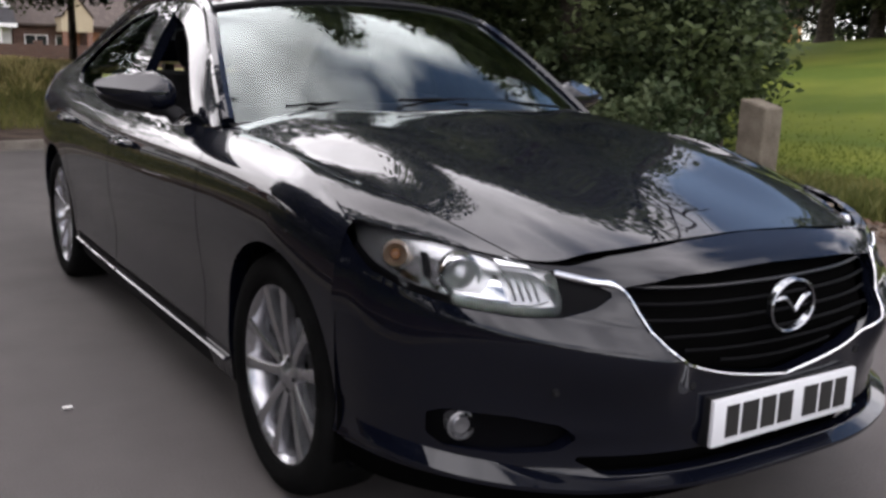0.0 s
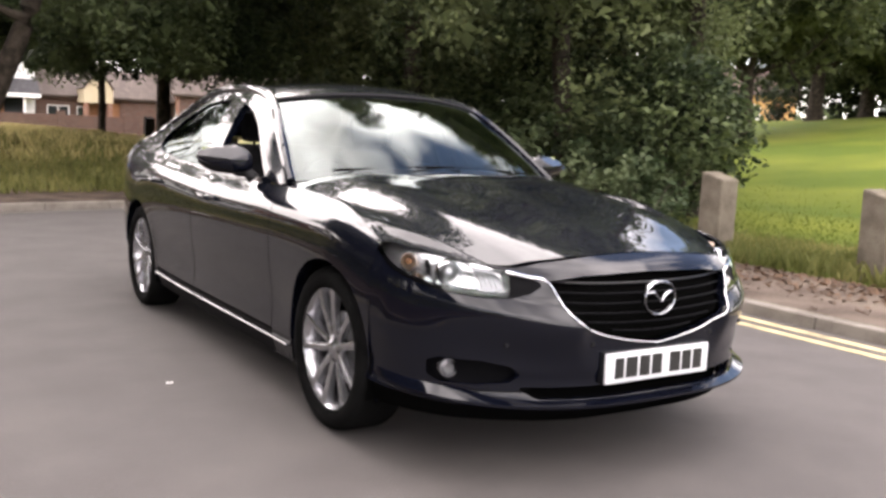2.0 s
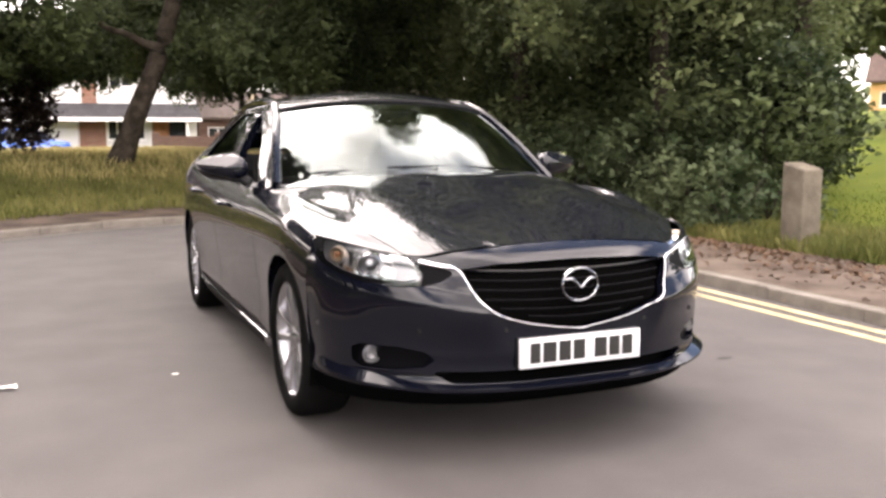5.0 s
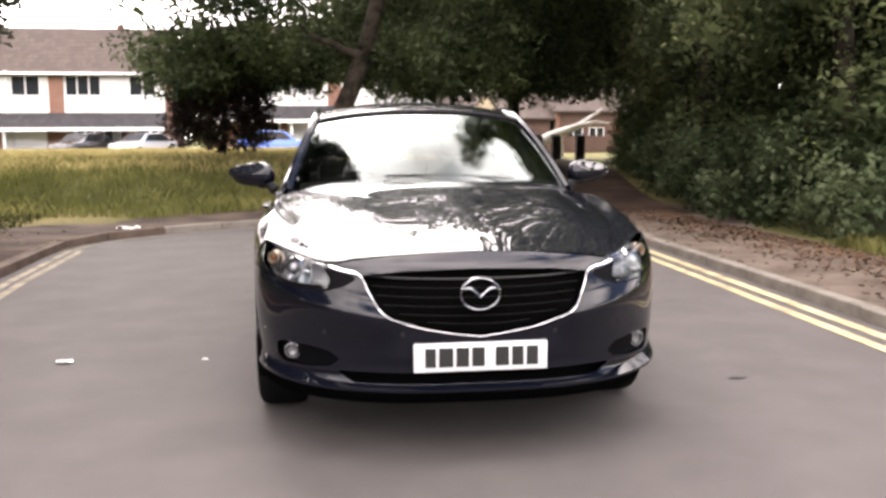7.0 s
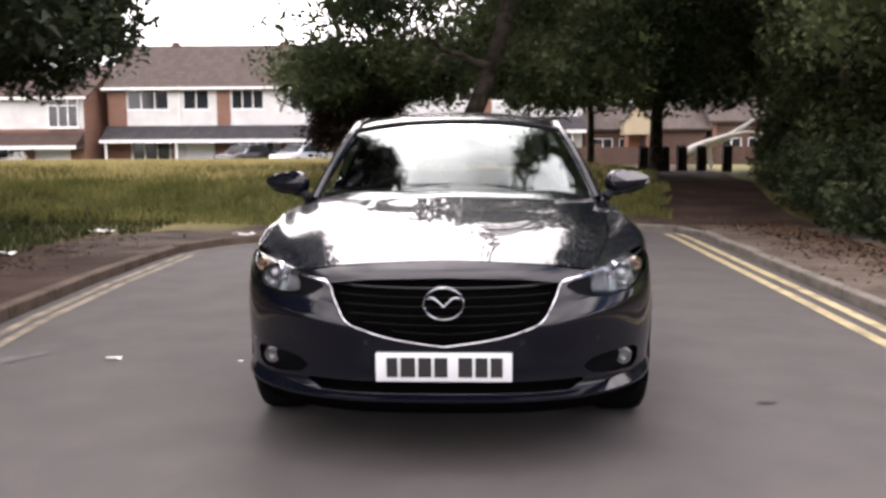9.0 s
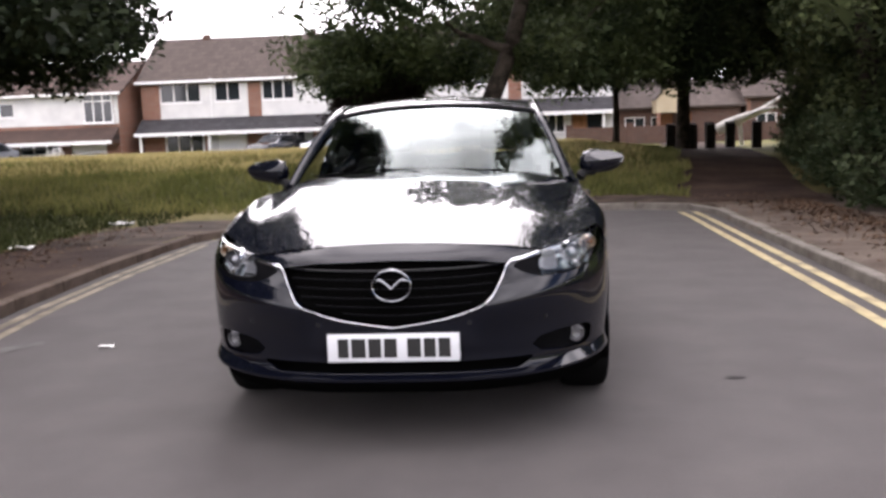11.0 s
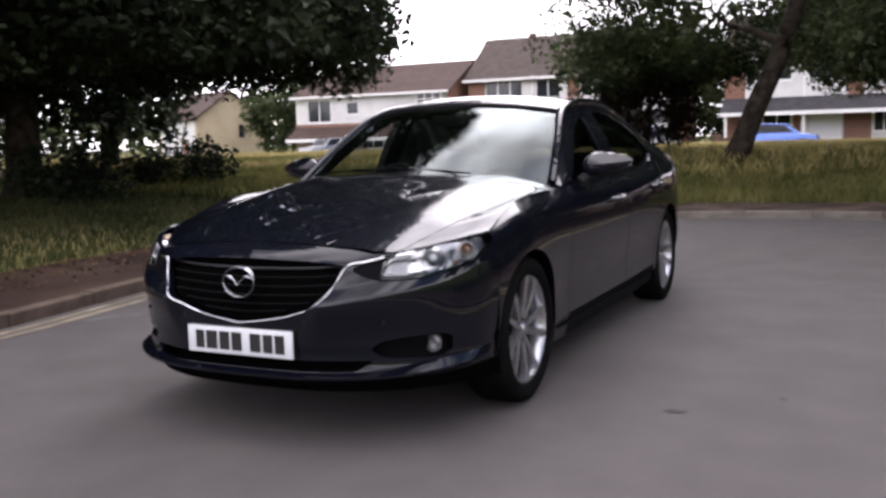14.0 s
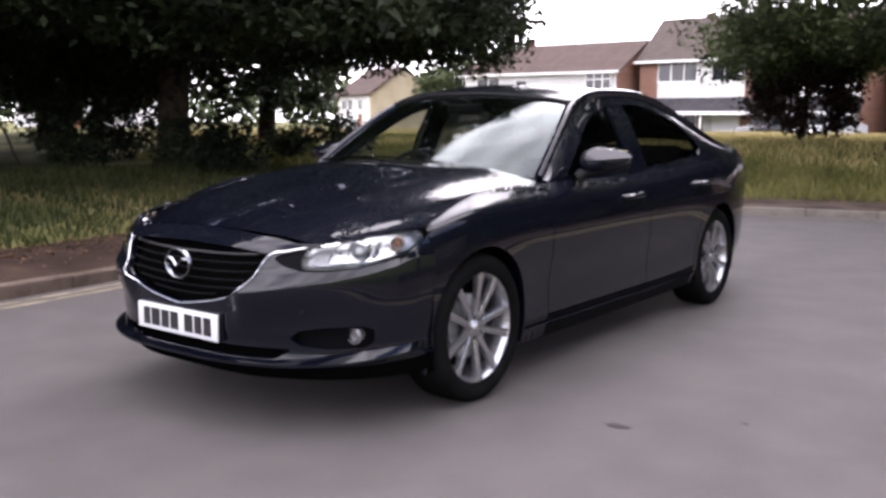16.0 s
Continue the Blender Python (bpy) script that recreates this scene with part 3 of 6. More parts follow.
def white_pair(x0, y, z0=0.25):
    """A pair of white-clad houses with a canopy along the front."""
    e = z0 + 5.25
    wide = 13.7

    def X(a):
        return x0 + a
    ups = [(1.2, 3.9, 3), (4.8, 6.5, 2), (7.9, 10.0, 3), (11.6, 13.2, 2)]
    opens = [(X(a), X(b), e - 1.5, e - 0.28) for a, b, _ in ups]
    downs = [(1.4, 3.9, 3), (8.4, 10.6, 4)]
    opens += [(X(a), X(b), z0 + 0.55, z0 + 1.75) for a, b, _ in downs]
    opens += [(X(4.9), X(6.7), z0, z0 + 1.95), (X(11.0), X(13.2), z0, z0 + 2.0)]
    h = shell("white-boarded brick semi-detached houses with a long grey canopy", X(0), X(wide), y, 8.0, z0, e, e + 2.95, CLADDING, opens)
    for a, b, n in ups:
        add_window(h, X(a), X(b), e - 1.5, e - 0.28, y + 0.06, n)
    for a, b, n in downs:
        add_window(h, X(a), X(b), z0 + 0.55, z0 + 1.75, y + 0.06, n)
    for a, b in ((0.0, 1.2), (7.0, 7.85)):
        part("brick_panel", boxed((X(a), y - 0.05, z0 + 2.45), (X(b), y - 0.004, e - 0.3)), BRICK, h, "red brick panel", False)
    for a, b in ((0.0, 1.35), (4.0, 4.4), (6.8, 8.3)):
        part("brick_pier", boxed((X(a), y - 0.06, z0), (X(b), y - 0.004, z0 + 1.95)), BRICK, h, "red brick pier", False)
    add_canopy(h, X(-0.1), X(wide + 0.1), y - 0.07, z0 + 2.75, z0 + 1.85)
    g = part("garage_door", boxed((X(4.9), y + 0.08, z0), (X(6.7), y + 0.13, z0 + 1.94)), FRAME_WHITE, h, "white garage door", False)
    for k in range(6):
        part("garage_rib", boxed((X(4.93 + 0.295 * k), y + 0.06, z0 + 0.05), (X(4.97 + 0.295 * k), y + 0.078, z0 + 1.9)), FRAME_WHITE, g, "", False)
    part("door", boxed((X(11.1), y + 0.1, z0), (X(12.0), y + 0.15, z0 + 1.95)), DOOR_WOOD, h, "", False)
    part("recess_pane", boxed((X(12.05), y + 0.1, z0), (X(13.2), y + 0.13, z0 + 1.95)), PANE, h, "", False)
    for a in (0.15, 4.62, 12.9):
        part("post", boxed((X(a), y - 1.25, z0), (X(a + 0.14), y - 1.1, z0 + 1.68)), FRAME_WHITE, h, "white canopy post", False)
    part("drainpipe", boxed((X(4.55), y - 0.09, z0 + 2.5), (X(4.64), y - 0.004, e)), FRAME_WHITE, h, "white drainpipe", False)
    chimney(h, X(3.2), y + 4, e + 2.75)
    chimney(h, X(10.5), y + 4, e + 2.75)
    return h


def brick_house(x0, x1, y, z0=0.25):
    e = z0 + 4.45
    opens = [(x1 - 2.2, x1 - 0.3, z0 + 2.48, z0 + 4.24), (x0 + 0.95, x0 + 2.95, z0 + 2.5, z0 + 4.12), (x0 + 4.2, x0 + 5.2, z0 + 3.0, z0 + 3.9), (x1 - 3.2, x1 - 0.9, z0, z0 + 1.9), (x1 - 6.6, x1 - 4.0, z0 + 0.6, z0 + 1.7)]
    h = shell("brick and white-panelled house with red-brown roof tiles", x0, x1, y, 8.5, z0, e, e + 2.15, CLADDING, opens, ROOF_RED)
    add_window(h, *opens[0], y - 0.12, 3, True)
    add_window(h, *opens[1], y + 0.06, 2)
    add_window(h, *opens[2], y + 0.06, 1)
    add_window(h, *opens[4], y + 0.06, 3)
    part("tile_band", boxed((x0, y - 0.05, z0 + 2.05), (x1, y - 0.004, z0 + 2.4)), BRICK, h, "red tile-hung band", False)
    for a, b in ((x0, x1 - 6.6), (x1 - 4.0, x1 - 3.2), (x1 - 0.9, x1)):
        part("brick_pier", boxed((a, y - 0.05, z0), (b, y - 0.004, z0 + 2.04)), BRICK, h, "red brick pier", False)
    add_canopy(h, x0, x1, y - 0.06, z0 + 2.2, z0 + 1.35, 1.3, ROOF_RED)
    part("garage_door", boxed((x1 - 3.2, y + 0.08, z0), (x1 - 0.9, y + 0.13, z0 + 1.88)), FRAME_WHITE, h, "white garage door", False)
    chimney(h, x0 + 3, y + 4.2, e + 2.2)
    return h


def cream_house(x, y, turn, z0=0.0, mat=CREAM, size=(6.2, 7.5, 3.6, 5.9), front=None, roof=None):
    """A rendered house, built round its own place and turned; its gable faces -y before it is turned."""
    w, d, e, r = size
    house = tagged(base_of("house", (0, 0, 0)), "plain cream-rendered house with a bare gable end", "house", "houses along the far road")
    for a, b in ((-0.003, 0.25), (d - 0.25, d + 0.003)):
        part("gable_wall", gable_end(a, b, 0.004, w, 0, e, r), mat, house, "", False)
    opens = [(0.8, 2.0, 0.8, 1.5), (2.3, 3.4, 0.8, 1.5), (0.8, 2.0, 2.3, 3.3), (2.3, 3.4, 2.3, 3.3), (4.6, 5.6, 2.3, 3.3), (4.6, 5.6, 0, 2.0)]
    if e < 3.2:
        opens = [(0.6, 1.9, 0.8, 1.75), (2.3, 3.4, 0.8, 1.75), (0, 0, 0, 0), (0, 0, 0, 0), (0, 0, 0, 0), (4.1, 4.9, 0, 2.0)]
    shown = [o for o in opens if o[1] > o[0]]
    part("wall", wall_front(0.25, d - 0.25, 0, e, 0, shown), front or CLADDING, house, "", False)
    part("back_wall", boxed((0.25, w - 0.25, 0), (d - 0.25, w, e)), mat, house, "", False)
    for o in shown[:-1]:
        add_window(house, *o, 0.06, 2)
    part("door", boxed((opens[5][0], 0.1, 0), (opens[5][1], 0.15, 2.0)), DOOR_WOOD, house, "", False)
    part("gable_window", boxed((d - 0.005, w * 0.62, 2.1), (d + 0.03, w * 0.62 + 0.5, 3.2)), PANE, house, "", False)
    part("roof", pitched(0, d, 0, w, e, r), roof or ROOF_RED, house, "", False)
    house.matrix_basis = pose(x, y, z0, 0, 0, turn)
    return house


white_pair(-23.55, 55.0, 0.11)
brick_house(-36.3, -24.3, 53.0)
white_pair(-7.0, 57.0, 0.6)
h = cream_house(6.95, 58.2, 0, 0.2, BRICK_OLD, (8, 8.0, 2.5, 4.3), BRICK_OLD, ROOF)
tagged(h, "low brown brick house with a cream gabled porch")
bm = bmesh.new()
for y in (-1.9, 0.0):
    for x, z in ((2.35, 1.95), (4.05, 1.95), (4.05, 2.75), (3.2, 3.85), (2.35, 2.75)):
        bm.verts.new((x, y, z))
bm.verts.ensure_lookup_table()
for k in range(5):
    bm.faces.new([bm.verts[q] for q in (k, (k + 1) % 5, 5 + (k + 1) % 5, 5 + k)])
corners = list(bm.verts)
bm.faces.new(corners[4::-1]), bm.faces.new(corners[5:])
bmesh.ops.recalc_face_normals(bm, faces=bm.faces)
porch = part("porch", bm, CREAM, h, "cream-rendered porch gable", False)
for x in (2.38, 3.77):
    part("porch_pier", boxed((x, -1.85, -0.2), (x + 0.25, -1.6, 1.95), 0.01), BRICK, porch, "red brick pier", False)
part("porch_door", boxed((2.75, -0.06, -0.2), (3.65, -0.01, 1.9)), DOOR_WOOD, porch, "", False)
part("porch_roof", boxed((1.72, -2.0, 3.90), (3.2, 0.0, 3.98), 0, Matrix.Translation((3.2, 0, 3.94)) @ Matrix.Rotation(radians(-52), 4, "Y") @ Matrix.Translation((-3.2, 0, -3.94))), ROOF, porch, "", False)
part("porch_roof", boxed((3.2, -2.0, 3.90), (4.68, 0.0, 3.98), 0, Matrix.Translation((3.2, 0, 3.94)) @ Matrix.Rotation(radians(52), 4, "Y") @ Matrix.Translation((-3.2, 0, -3.94))), ROOF, porch, "", False)
h = cream_house(15.3, 58.0, 0, 0.2, BRICK, (8, 13, 3.0, 5.2), BRICK_OLD, ROOF)
tagged(h, "red brick house with a white-boarded front")
cream_house(-56.3, 60.8, -25, -0.1, CREAM, (6.2, 7.5, 3.9, 6.1))
h = cream_house(46.5, 41.4, -52, 2.3, ORANGE, (6, 5.6, 2.6, 4.4), ORANGE)
tagged(h, "sandy-orange rendered house in sunlight beyond the field")
h = cream_house(53.0, 33.0, -60, 2.3, CLADDING, (7, 8, 3.4, 5.2))
tagged(h, "white house beyond the field")
h = cream_house(-75.0, 40.0, 40, 0.0, CLADDING, (8, 12, 4.6, 7.0))
tagged(h, "white house glimpsed between the dark trees")


def garden_wall(x0, x1, y, z):
    bm = bmesh.new()
    box(bm, (x0, y, 0.2), (x1, y + 0.22, z))
    w = part("garden_wall", bm, BRICK_OLD, None, "", False)
    tagged(w, "weathered brown brick garden wall before the houses", "wall")
    x = x0
    while x < x1:
        part("wall_pier", boxed((x - 0.2, y - 0.05, 0.2), (x + 0.2, y + 0.27, z + 0.2), 0.02), BRICK_OLD, w, "", False)
        x += 3.4


garden_wall(3.5, 24.0, 50.0, 1.35)
garden_wall(-6.5, -1.5, 51.0, 1.0)

# ---- trees and leaves ----
RNG = np.random.default_rng(7)


def leaf_object(name, centres, size, mat, up=0.5, slim=0.55, spread=0.4):
    """Folded leaves, one at each centre, in a mesh of their own."""
    n = len(centres)
    nrm = RNG.normal(size=(n, 3))
    nrm[:, 2] = np.abs(nrm[:, 2]) + up
    nrm /= np.linalg.norm(nrm, axis=1)[:, None]
    a = RNG.normal(size=(n, 3))
    a -= (a * nrm).sum(1)[:, None] * nrm
    a /= np.linalg.norm(a, axis=1)[:, None]
    b = np.cross(nrm, a)
    s = (size * RNG.uniform(1 - spread, 1 + spread, n))[:, None]
    v = np.empty((n, 4, 3))
    v[:, 0] = centres - a * s * 0.5
    v[:, 1] = centres + b * s * slim * 0.5 + nrm * s * 0.12
    v[:, 2] = centres + a * s * 0.5 - nrm * s * 0.08
    v[:, 3] = centres - b * s * slim * 0.5 + nrm * s * 0.12
    return fast_mesh(name, v.reshape(-1, 3), np.arange(4 * n).reshape(n, 4), mat)


def fast_mesh(name, verts, faces, mat):
    me = bpy.data.meshes.new(name)
    n, k = faces.shape
    me.vertices.add(len(verts))
    me.vertices.foreach_set("co", np.ascontiguousarray(verts, dtype=np.float32).ravel())
    me.loops.add(n * k)
    me.loops.foreach_set("vertex_index", faces.ravel().astype(np.int32))
    me.polygons.add(n)
    me.polygons.foreach_set("loop_start", (np.arange(n) * k).astype(np.int32))
    me.update(calc_edges=True)
    me.materials.append(mat)
    return new(name, me)


def clumps(lobes, per, squash=0.75):
    """Leaf centres thrown round lobe centres (x, y, z, radius)."""
    out = []
    for x, y, z, r in lobes:
        m = int(per * r * r)
        d = RNG.normal(size=(m, 3))
        d /= np.linalg.norm(d, axis=1)[:, None] + 1e-9
        d *= (r * RNG.uniform(0.25, 1.0, m) ** 0.5)[:, None]
        d[:, 2] *= squash
        out.append(d + (x, y, z))
    return np.concatenate(out)


def limb_tubes(bm, p, direction, length, radius, depth, ends):
    """A limb that bends, tapers and forks."""
    pts, d = [Vector(p)], Vector(direction).normalized()
    steps = 5
    for k in range(steps):
        d = (d + Vector(RNG.normal(size=3)) * 0.13 + Vector((0, 0, 0.05))).normalized()
        pts.append(pts[-1] + d * length / steps)
    radii = [radius * (1 - 0.5 * k / steps) for k in range(steps + 1)]
    t = tube(pts, radii, 8 if depth > 1 else 6)
    me = bpy.data.meshes.new("tmp")
    t.to_mesh(me), t.free()
    bm.from_mesh(me)
    bpy.data.meshes.remove(me)
    if depth == 0:
        ends.append(pts[-1])
        return
    for k in range(3 if depth > 1 else 2):
        side = Vector(RNG.normal(size=3))
        q = pts[-1] if k == 0 else pts[-2 - (k % 2)]
        nd = (d * 0.7 + side.normalized() * 0.75 + Vector((0, 0, 0.12))).normalized()
        limb_tubes(bm, q, nd, length * 0.72, radius * 0.5, depth - 1, ends)


def tree(label, base, trunk, radius, crown, lobes, leaf, per, mat, lobe_r=(0.6, 1.2), first=None, group="", squash=0.75, clear=None, skirt=None, fine=0):
    """trunk: points from the base up; crown: centre and half sizes, filled with lobes near its skin; clear: a test that thins leaves out."""
    x, y, z = base
    t = tagged(base_of("tree", base), label, "tree", group)
    bm = tube(spline([(x + a, y + b, z + c) for a, b, c in trunk], 14), [radius * f for f in np.linspace(1.0, 0.62, 15) + np.r_[0.35, 0.12, np.zeros(13)]], 12)
    ends = []
    tip = Vector((x + trunk[-1][0], y + trunk[-1][1], z + trunk[-1][2]))
    for k in range(5):
        a = 2 * math.pi * k / 5 + 0.5
        limb_tubes(bm, tip - Vector((0, 0, 0.25 * (k % 3))), (math.cos(a), math.sin(a), 0.55), crown[1][0] * 0.42, radius * 0.42, 2, ends)
    part("trunk", bm, BARK, t)
    c, h = np.array(crown[0], float), np.array(crown[1], float)
    d = RNG.normal(size=(lobes, 3))
    d /= np.linalg.norm(d, axis=1)[:, None]
    r = RNG.uniform(0.35, 1.0, lobes) ** 0.6
    pts = c + d * r[:, None] * h
    L = [(*p, RNG.uniform(*lobe_r)) for p in pts]
    L += [(e.x, e.y, e.z, lobe_r[0]) for e in ends]
    if skirt:
        sx, sy, sz, rx, ry, count = skirt
        for k in range(count):
            a, f = RNG.uniform(0, 2 * math.pi), RNG.uniform(0.25, 1) ** 0.5
            L.append((sx + rx * f * math.cos(a), sy + ry * f * math.sin(a), sz + RNG.uniform(-0.45, 0.7), RNG.uniform(*lobe_r) * 0.85))
    if clear:
        L = [q for q in L if not clear(*q)]
    # the twigs and inner leaves of each clump close it against the sky
    inner = clumps([(a, b, e, 0.62 * q) for a, b, e, q in L], per * 0.22, squash)
    near, high = [q for q in L if q[2] - q[3] < fine or not fine], [q for q in L if fine and q[2] - q[3] >= fine]
    sets = [(clumps(near, per * (1.7 if fine else 1), squash), leaf * (0.75 if fine else 1)), (inner, leaf * 2.0)]
    if high:
        sets.append((clumps(high, per * 0.4, squash), leaf * 1.5))
    centres = np.concatenate([c for c, _ in sets])
    ob = leaf_object("crown", centres, np.concatenate([np.full(len(c), f) for c, f in sets]), mat)
    adopt(ob, t)
    return t


# leaning tree on the verge behind the road's end
leaning = tree("leaning broadleaf tree with a dark bare trunk in long grass", (-0.58, 17.0, 0.55), [(0, 0, 0), (0.42, 0, 1.15), (0.8, 0.05, 2.05), (1.2, 0.1, 3.3), (1.5, 0.2, 4.8)], 0.23,
     ((0.6, 17.8, 6.6), (5.9, 3.4, 5.8)), 500, 0.16, 200, LEAF, (0.5, 1.0),
     clear=lambda x, y, z, r: z - r < (1.6 + 0.25 * abs(x + 3.0) if x < -1.2 else 1.6) or z > 9.8 + 1.3 * min(x, 0) + 1.1 * min(max(x, 0), 3) or x - 0.8 * r < -5.0 or (y < 17.4 and z < 6.0 and abs(x - (-0.85 + 0.38 * z)) < 0.8 + r) or (z - r < 2.9 and abs(x - 0.25) < 0.55 + 0.4 * r), skirt=(0.4, 17.8, 2.75, 5.6, 3.0, 230), fine=5.0)
part("branch", tube(spline([(0.35, 17.05, 3.05), (0.05, 17.0, 3.12), (-0.3, 16.95, 3.3), (-0.62, 16.95, 3.38), (-1.0, 17.0, 3.7)], 10), [0.12, 0.10, 0.085, 0.075, 0.07, 0.065, 0.06, 0.055, 0.05, 0.045, 0.04], 8), BARK, leaning)
# small purple-leaved tree
tree("small dark purple-leaved tree with several stems", (-2.9, 19.0, 0.6), [(0, 0, 0), (0.05, 0, 0.5), (0.1, 0, 1.0), (0.1, 0, 1.5)], 0.09,
     ((-2.85, 19.0, 2.0), (1.35, 1.2, 1.05)), 80, 0.12, 420, LEAF_PURPLE, (0.3, 0.55))
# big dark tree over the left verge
# its unseen upper crown is spread wider to darken the bonnet's reflections
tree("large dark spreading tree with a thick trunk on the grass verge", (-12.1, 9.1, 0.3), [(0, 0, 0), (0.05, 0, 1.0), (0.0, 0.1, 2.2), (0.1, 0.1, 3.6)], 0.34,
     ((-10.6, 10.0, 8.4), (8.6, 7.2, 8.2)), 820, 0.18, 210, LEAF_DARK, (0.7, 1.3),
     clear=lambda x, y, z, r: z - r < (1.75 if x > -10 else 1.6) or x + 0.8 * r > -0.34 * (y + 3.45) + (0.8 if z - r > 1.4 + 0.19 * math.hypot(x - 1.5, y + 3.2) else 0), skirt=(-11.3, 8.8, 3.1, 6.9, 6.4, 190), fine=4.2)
# the first two, mostly unseen, are added to shade the verge
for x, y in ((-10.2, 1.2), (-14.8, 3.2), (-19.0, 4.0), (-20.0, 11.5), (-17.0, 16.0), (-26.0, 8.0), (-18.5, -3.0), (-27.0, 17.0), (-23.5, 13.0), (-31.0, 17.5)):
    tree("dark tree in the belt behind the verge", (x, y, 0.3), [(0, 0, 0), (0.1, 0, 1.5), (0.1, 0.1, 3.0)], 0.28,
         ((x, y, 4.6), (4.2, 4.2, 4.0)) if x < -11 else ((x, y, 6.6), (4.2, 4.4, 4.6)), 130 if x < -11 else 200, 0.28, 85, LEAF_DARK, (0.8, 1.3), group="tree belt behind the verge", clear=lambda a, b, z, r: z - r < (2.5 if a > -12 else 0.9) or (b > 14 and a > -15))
# trees by the path behind
tree("tall tree beside the footpath with a straight dark trunk", (5.95, 27.6, 0.2), [(0, 0, 0), (0, 0, 1.5), (0.05, 0, 3.2), (0.1, 0, 5.0)], 0.24,
     ((5.2, 26.5, 6.4), (6.5, 4.5, 4.4)), 330, 0.19, 190, LEAF, (0.8, 1.3),
     clear=lambda x, y, z, r: z - r < 2.3, skirt=(5.8, 27.0, 3.6, 6.8, 4.0, 150))
tree("slender young tree with a thin dark stem", (3.48, 25.0, 0.4), [(0, 0, 0), (0.02, 0, 1.2), (0.0, 0, 2.6), (0.03, 0, 4.2)], 0.11,
     ((3.6, 25.0, 7.2), (4.2, 3.8, 4.2)), 250, 0.17, 200, LEAF, (0.6, 1.1),
     clear=lambda x, y, z, r: z - r < 3.0, skirt=(3.2, 24.6, 4.3, 4.0, 3.0, 90))

# the wood beside the road: trees, then shrubs under them
WOOD = [(6.6, 8.6, 0.16), (8.4, 7.6, 0.16), (6.3, 12.5, 0.2), (8.6, 10.2, 0.2), (8.2, 16.5, 0.24), (10.5, 14.0, 0.2), (10.5, 21.5, 0.25), (9.6, 18.8, 0.2), (11.8, 25.5, 0.25), (12.6, 18.0, 0.2), (11.5, 29.0, 0.25), (13.4, 15.9, 0.2), (14.9, 18.6, 0.2), (10.6, 11.6, 0.18)]
for k, (x, y, r) in enumerate(WOOD):
    tree("dense woodland tree crowding the footway", (x, y, 0.1), [(0, 0, 0), (0.1, 0.05, 1.3), (0.0, 0.1, 2.6), (0.15, 0, 7.0)], r,
         ((x - 0.3, y, 8.3), (3.2, 3.2, 7.8)) if k < 5 else ((x - 0.3, y, 6.9), (3.0, 3.0, 6.0)), 230 if k < 5 else 150, 0.14 if k < 4 else 0.18, 250 if k < 4 else 170, LEAF_WOOD if k < 5 else LEAF, (0.5, 1.0), group="trees of the wood",
         clear=lambda x, y, z, r: (z < 4.2 and x - 0.8 * r < 0.285 * (y + 3.7)) or (x - r < (3.0 if z < 6 else 2.2) + 1.2 * (3.0 - min(z, 3.0))) or (y - r < 4.6 + 0.3 * max(0, 5 - z)) or x + 0.5 * r - y > 1.6 or (x > 0.5 * y and z - 0.4 * r > 1.0 + 0.66 * math.hypot(x, y)), fine=5.0 if k < 5 else 0)


def shrub(label, x, y, z, half, lobes, leaf, per, mat, r=(0.25, 0.5), group=""):
    s = tagged(base_of("shrub", (x, y, z)), label, "shrub", group)
    bm = bmesh.new()
    for k in range(5):
        a = 2 * math.pi * k / 5
        t = tube([(x, y, z), (x + 0.3 * half[0] * math.cos(a), y + 0.3 * half[1] * math.sin(a), z + half[2] * 0.7), (x + 0.6 * half[0] * math.cos(a), y + 0.6 * half[1] * math.sin(a), z + half[2] * 1.3)], [0.014, 0.010, 0.005], 6)
        me = bpy.data.meshes.new("tmp")
        t.to_mesh(me), t.free()
        bm.from_mesh(me)
        bpy.data.meshes.remove(me)
    part("branching_stem", bm, BARK, s)
    d = RNG.normal(size=(lobes, 3))
    d /= np.linalg.norm(d, axis=1)[:, None]
    pts = np.array((x, y, z + half[2])) + d * (RNG.uniform(0.3, 1, lobes) ** 0.5)[:, None] * np.array(half)
    pts[:, 2] = np.maximum(pts[:, 2], z + 0.12)
    adopt(leaf_object("leaves", clumps([(*p, RNG.uniform(*r)) for p in pts], per), leaf, mat), s)
    return s


for k in range(16):
    y = 5.6 + 0.95 * k
    x = 5.55 - 0.02 * k + random.uniform(-0.15, 0.15) + (0.25 * (k - 5) if k > 5 else 0)
    shrub("tangle of ivy and nettles at the edge of the wood", x, y, 0.08, (0.75, 0.7, 0.5 + 0.12 * (k % 3)), 22, 0.10, 900, LEAF_UNDER, (0.16, 0.34), "undergrowth along the footway")
for k in range(9):
    shrub("leafy shrub at the edge of the wood", max(6.9, 0.285 * (10.3 + 1.7 * k) + 1.3) + 0.2 * (k % 2), 6.6 + 1.7 * k, 0.1, (1.0, 1.0, 1.15), 34, 0.12, 420, LEAF, (0.35, 0.6), "shrubs of the wood")
for x, y in ((7.6, 7.2), (8.6, 8.2), (9.8, 9.4), (11.0, 10.6), (12.4, 12.0)):
    shrub("leafy shrub at the edge of the wood", x, y, 0.15, (1.0, 1.0, 1.2), 34, 0.13, 380, LEAF, (0.35, 0.6), "shrubs of the wood")
